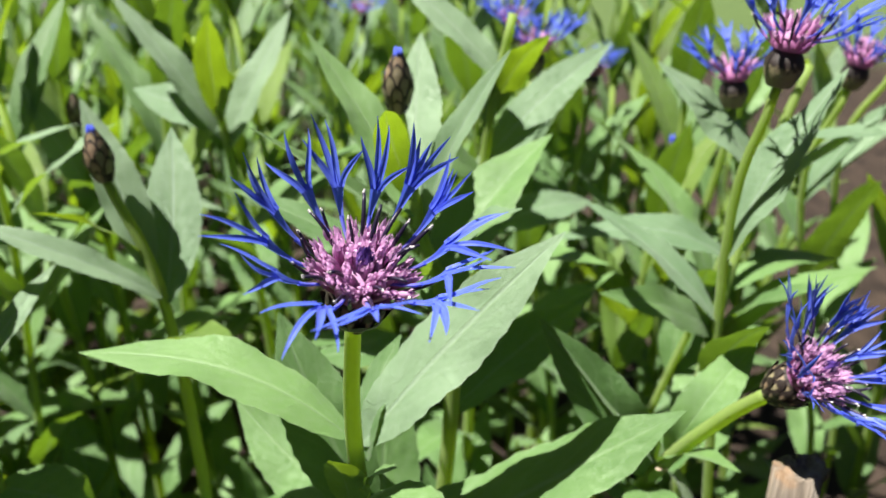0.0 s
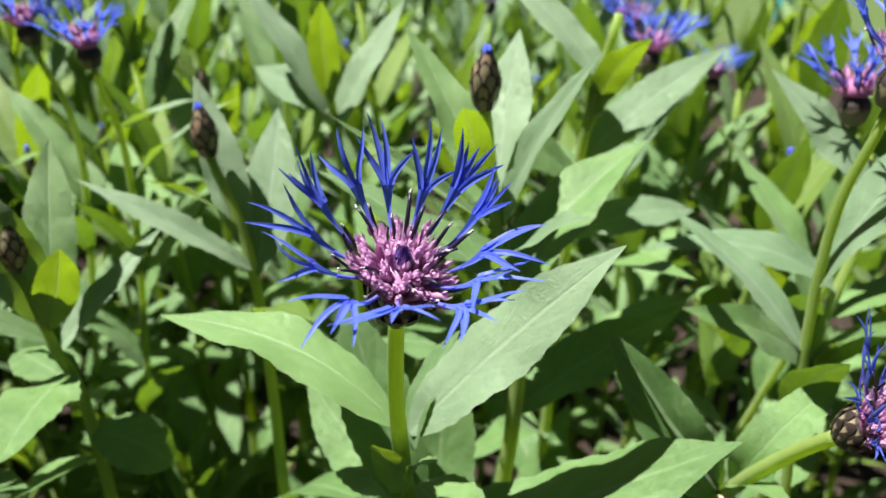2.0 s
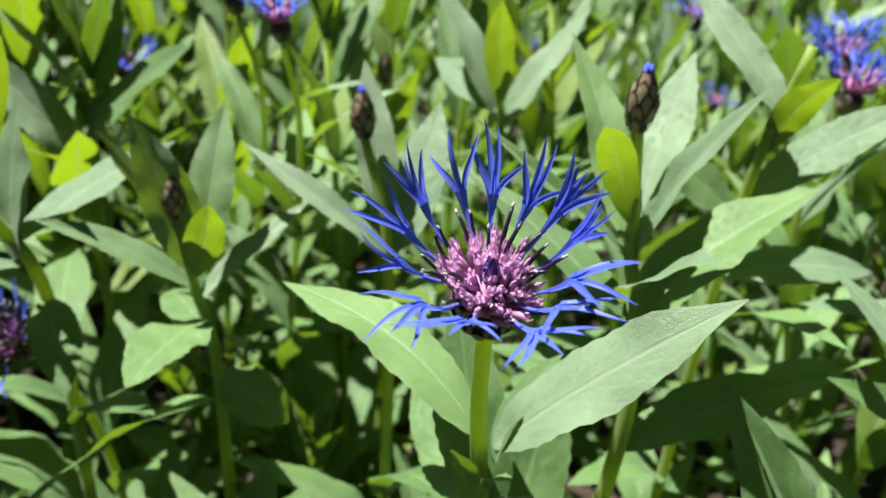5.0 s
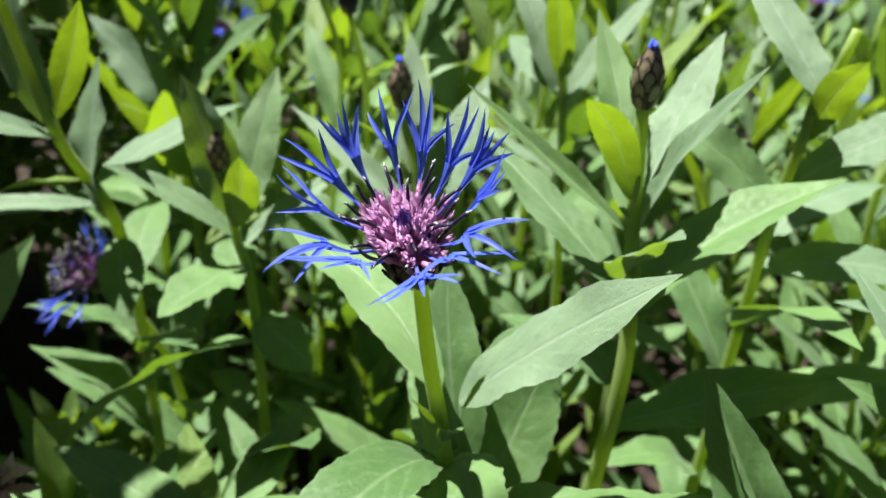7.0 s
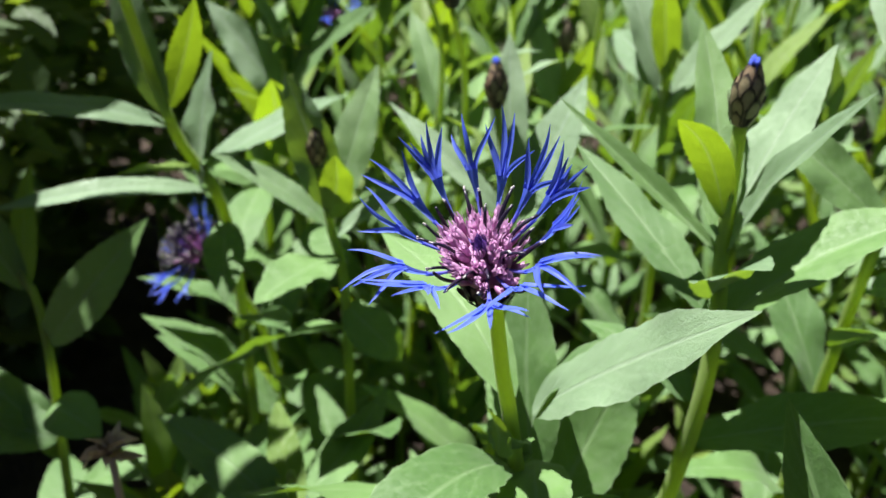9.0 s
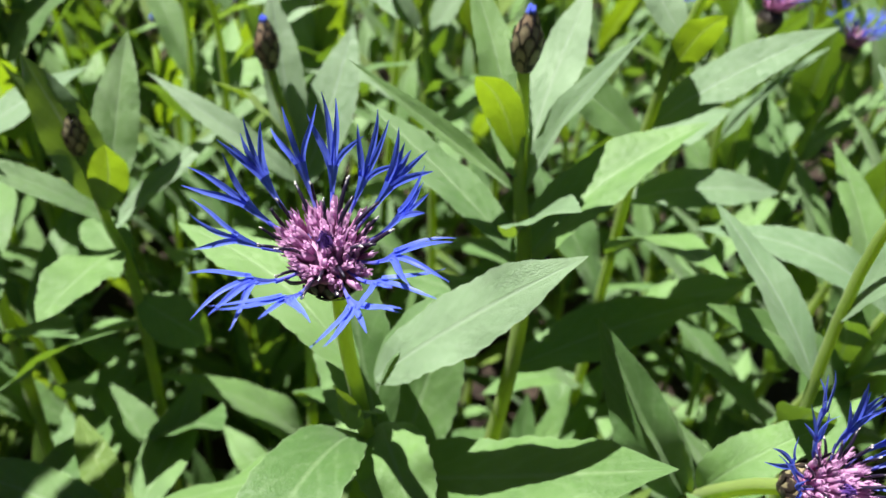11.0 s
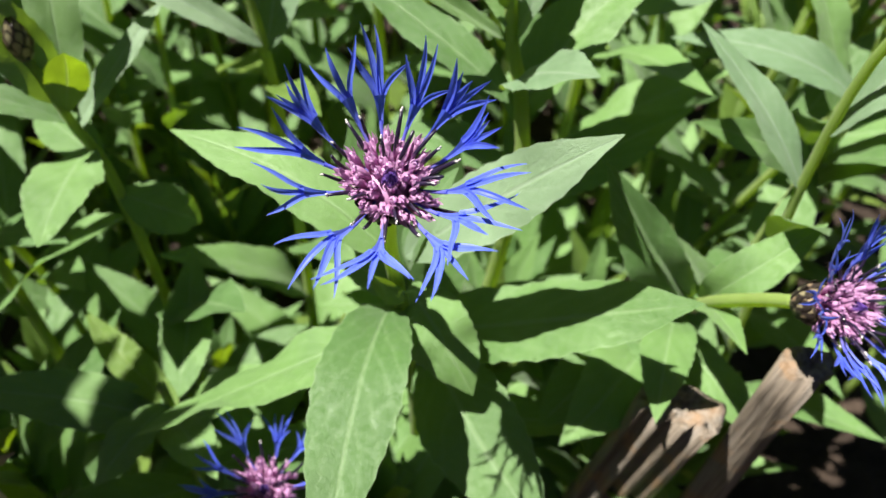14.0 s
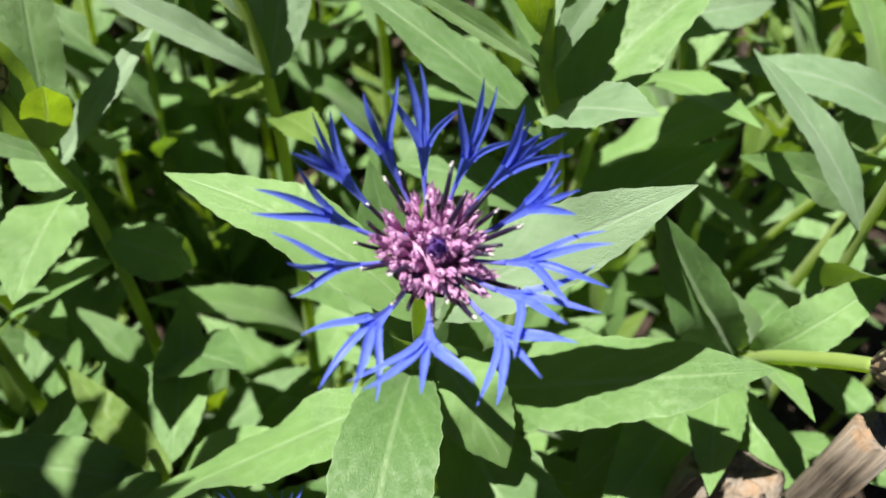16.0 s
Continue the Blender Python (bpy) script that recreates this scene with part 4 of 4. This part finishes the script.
def spots_in(inside, x0, x1, y0, y1, gap, seed):
    rng = random.Random(seed)
    out = []
    nx, ny = int((x1 - x0) / gap), int((y1 - y0) / gap)
    for i in range(nx):
        for j in range(ny):
            x, y = x0 + (i + rng.uniform(0.05, 0.95)) * gap, y0 + (j + rng.uniform(0.05, 0.95)) * gap
            if inside(x, y):
                out.append((x, y))
    return out


def behind(x, y):
    """The bed behind the named plants, thinning out to bare soil on one side."""
    if y < 0.46:
        return (x < -0.29 and y > 0.06 + 0.49 * (0.09 - x)) or (x < -0.14 and y > 0.31) or (0.02 < x < 0.30 and y > 0.375 and not (0.10 < x < 0.16 and y < 0.41))
    return x < 0.31 - 0.25 * max(0.0, y - 0.6) and y > 0.06 + 0.49 * (0.09 - x)


scatter(TEMPLATES, spots_in(behind, -1.0, 0.4, 0.2, 0.95, 0.085, 7), 8, 0.94, 1.12)
scatter(BLOOMING, spots_in(lambda x, y: behind(x, y) and y > 0.6, -1.0, 0.4, 0.2, 1.4, 0.26, 17), 18)
scatter(LOW, spots_in(lambda x, y: y > 0.12 - 0.2 * max(0.0, x) and not (x > 0.12 and y < 0.40), -0.36, 0.24, 0.09, 0.46, 0.066, 9), 10)


def shade_plant(foot, top, seed):
    """A tall leafy stem at the near edge of the bed, bare below, added out of view so that its leaves shade the low
    shoots.
    """
    rng = random.Random(seed)
    q = Plant("unseen leafy stem added beside the bed to shade the low shoots", [(foot[0], foot[1], 0), (foot[0], foot[1] + 0.01, 0.3), (0.5 * (foot[0] + top[0]), 0.5 * (foot[1] + top[1]), 0.46), (top[0], top[1], 0.60)], 0.0032, 0.0018, seed)
    for k in range(26):
        base = min(q.stem, key=lambda v: abs(v.z - 0.49 - 0.0042 * k))
        an, el, l = 2.4 * k, radians(rng.uniform(-5, 30)), rng.uniform(0.06, 0.09)
        q.leaf(base, base + Vector((math.cos(an) * math.cos(el), math.sin(an) * math.cos(el), math.sin(el))) * l, l * 0.3, None, 0.1, 10)


# two added stems, kept out of view, darken the lower left
shade_plant((-0.25, -0.04), (-0.245, 0.090), 401)
shade_plant((-0.32, -0.03), (-0.315, 0.070), 403)


def far_bed():
    """The rest of the bed, too far to tell its plants apart."""
    rng = random.Random(23)
    leaves = Shape()
    for x, y in spots_in(lambda x, y: x < 0.27 - 0.25 * (y - 0.6) and y > 0.93, -1.5, 0.4, 0.9, 2.2, 0.09, 24):
        h = rng.uniform(0.34, 0.46)
        foot, top = Vector((x, y, 0)), Vector((x + rng.uniform(-0.04, 0.04), y + rng.uniform(-0.04, 0.04), h))
        leaves.tube([foot, foot.lerp(top, 0.5), top], [0.003, 0.0026, 0.002], 5)
        for k in range(13):
            s = 0.35 + 0.65 * k / 12
            an, el, l = 2.4 * k + rng.uniform(-0.4, 0.4), radians(rng.uniform(15, 40) + 32 * s), rng.uniform(0.06, 0.1)
            base = foot.lerp(top, s)
            tip = base + Vector((math.cos(an) * math.cos(el), math.sin(an) * math.cos(el), math.sin(el))) * l
            leaves.grid(*leaf_rows(base, tip, l * 0.23, None, 0.06, 14, 0, 0.85, rng, 6, 2))
    tagged(new("cornflower_bed", leaves.mesh("bed", M_LEAF)), "dense bed of leafy cornflower plants in the distance", "plants", kind="stuff")


far_bed()


# ---- shrub, posts, dry head ----
def shrub(at, size, seed):
    """A shady shrub with many small oval leaves."""
    rng = random.Random(seed)
    ob = thing("shrub", at, "dense shady shrub with small yellow-green leaves", "shrub")
    leaves = Shape()
    for k in range(9):
        a = 2.4 * k
        tip = Vector((math.cos(a) * size * rng.uniform(0.3, 0.8), math.sin(a) * size * rng.uniform(0.3, 0.8), size * rng.uniform(0.8, 1.5)))
        pts = [Vector((0, 0, 0)), tip * 0.4 + Vector((0, 0, 0.1 * size)), tip]
        part("branch", stem_mesh(pts, 0.007, 0.002, 7), ob)
        path = smooth_path(pts, 12)
        for _ in range(260):
            b = rng.choice(path[3:]) + Vector([rng.gauss(0, 0.09 * size) for _ in range(3)])
            if b.z < 0.02:
                continue
            d = Vector((rng.gauss(0, 1), rng.gauss(0, 1), rng.gauss(0.2, 0.6))).normalized()
            side = d.cross(UP).normalized()
            l, w = rng.uniform(0.025, 0.05), rng.uniform(0.009, 0.015)
            drop = UP * (-0.2 * l)
            rows = [[b, b], [b + d * l * 0.4 - side * w, b + d * l * 0.4 + side * w], [b + d * l * 0.7 - side * w * 0.8 + drop * 0.4, b + d * l * 0.7 + side * w * 0.8 + drop * 0.4], [b + d * l + drop, b + d * l + drop]]
            leaves.grid(rows, [[(0.4, 0), (0.6, 0)], [(0, 0.4), (1, 0.4)], [(0, 0.7), (1, 0.7)], [(0.4, 1), (0.6, 1)]])
    tagged(part("foliage", leaves.mesh("foliage", M_SHRUB), ob), kind="stuff")


shrub((-0.85, 0.28, 0), 0.42, 61)
shrub((-0.95, 0.75, 0), 0.45, 62)
shrub((-1.3, 0.1, 0), 0.5, 63)
shrub((-0.66, 0.17, 0), 0.34, 64)


def post_mesh(wide, deep, high, grooves, seed):
    """A weathered stake with worn edges, grooved on its front, and an uneven, weather-beaten top with a knot hole."""
    rng = random.Random(seed)
    shape = Shape()
    outline, count = [], 3 + 6 * grooves
    for k in range(count + 1):
        u = k / count
        cut = 0.0032 if grooves and k % 6 in (3, 4, 5) and k < count - 1 else 0.0
        edge = 0.0016 * (abs(2 * u - 1) ** 12)
        outline.append((wide * (u - 0.5), -0.5 * deep + cut + edge))
    outline += [(0.5 * wide, deep * (0.25 * k - 0.5) - 0.001) for k in (1, 2, 3)]
    outline += [(wide * (0.47 - 0.94 * k / 6), 0.5 * deep + (0.0 if 0 < k < 6 else -0.0012)) for k in range(7)]
    outline += [(-0.5 * wide, deep * (0.5 - 0.25 * k) - 0.001) for k in (1, 2, 3)]
    n = len(outline)
    tops = [rng.uniform(-0.0022, 0.001) for _ in range(n)]
    wear = [rng.uniform(0.97, 1.01) for _ in range(n)]
    rows, uvs = [], []
    for i in range(19):
        t = i / 18
        rows.append([Vector((x * wear[k] + 0.0004 * math.sin(9 * t + k), y * wear[k] + 0.0004 * math.cos(7 * t + 2 * k), high * t + tops[k] * t ** 8)) for k, (x, y) in enumerate(outline)])
        uvs.append([(k / n, t) for k in range(n)])
    for shrink, down in ((0.9, -0.0006), (0.7, -0.0008), (0.45, -0.0002), (0.25, 0.0012), (0.03, 0.002)):
        rows.append([Vector((x * shrink + 0.003, y * shrink + 0.003, high + tops[k] * shrink - down + rng.uniform(-0.0006, 0.0006))) for k, (x, y) in enumerate(outline)])
        uvs.append([(k / n, 1.0) for k in range(n)])
    shape.grid(rows, uvs, closed=True)
    return shape.mesh("post", M_WOOD)


def stand(foot, top, turn):
    """The placing of a leaning stake from its foot to its top."""
    axis = Vector(top) - Vector(foot)
    return Matrix.Translation(foot) @ UP.rotation_difference(axis).to_matrix().to_4x4() @ Matrix.Rotation(radians(turn), 4, "Z")


for foot, top, wide, deep, grooves, turn, label in (
        ((0.0486, 0.2036, -0.01), (0.0765, 0.187, 0.318), 0.0270, 0.016, 3, -12, "weathered grooved wooden post leaning between the leaves"),
        ((0.1021, 0.1935, -0.01), (0.1055, 0.1915, 0.352), 0.0130, 0.011, 0, -12, "thin greyed wooden stake leaning between the leaves")):
    post = new("wooden_post", post_mesh(wide, deep, (Vector(top) - Vector(foot)).length, grooves, 70 + grooves))
    post.matrix_world = stand(foot, top, turn)
    tagged(post, label, "post")

M_TURQUOISE = ramp_material("turquoise paint", (0.01, 0.20, 0.26), (0.02, 0.30, 0.38), 0.2, 0.9, 0.5, 0.0, 12.0)
for turn, away, wide in ((24.4, 5.0, 0.11), (54.0, 4.6, 0.07), (38.0, 4.8, 0.06), (-12.4, 4.7, 0.07)):
    shape = Shape()
    shape.tube([Vector((0, 0, z)) for z in (-0.02, 0.0, 0.4, 0.8, 0.83, 0.85)], [0.5 * wide * r for r in (1, 1, 1, 1, 0.85, 0.3)], 12)
    pole = new("fence_pole", shape.mesh("fence_pole", M_TURQUOISE))
    pole.location = (-math.sin(radians(turn)) * away, math.cos(radians(turn)) * away, 0)
    tagged(pole, "turquoise painted pole on the lawn far behind the bed", "pole", "far fence poles")


def dry_head(at, seed):
    rng = random.Random(seed)
    ob = thing("dead_flower", (at[0], at[1], 0), "dead curled brown flower head on a thin dry stem", "flower")
    shape = Shape()
    shape.tube(smooth_path([(0.004, 0.01, 0), (0.002, 0.004, at[2] * 0.5), (0, 0, at[2])], 6), [0.0014] * 13, 7)
    part("stem", shape.mesh("stem", M_DRY), ob)
    for k in range(16):
        a = 2.4 * k
        el = radians(rng.uniform(-25, 60))
        l = rng.uniform(0.006, 0.0135)
        base = Vector((0, 0, at[2] - 0.001))
        tip = base + Vector((math.cos(a) * math.cos(el), math.sin(a) * math.cos(el), math.sin(el))) * l
        part("dry_petal", leaf_mesh(base, tip, 0.0036, None, rng.uniform(-0.2, 0.35), 30, rng.uniform(-90, 90), 0.85, rng, M_DRY, 8, 4), ob)


dry_head((-0.1355, 0.0989, 0.3195), 81)
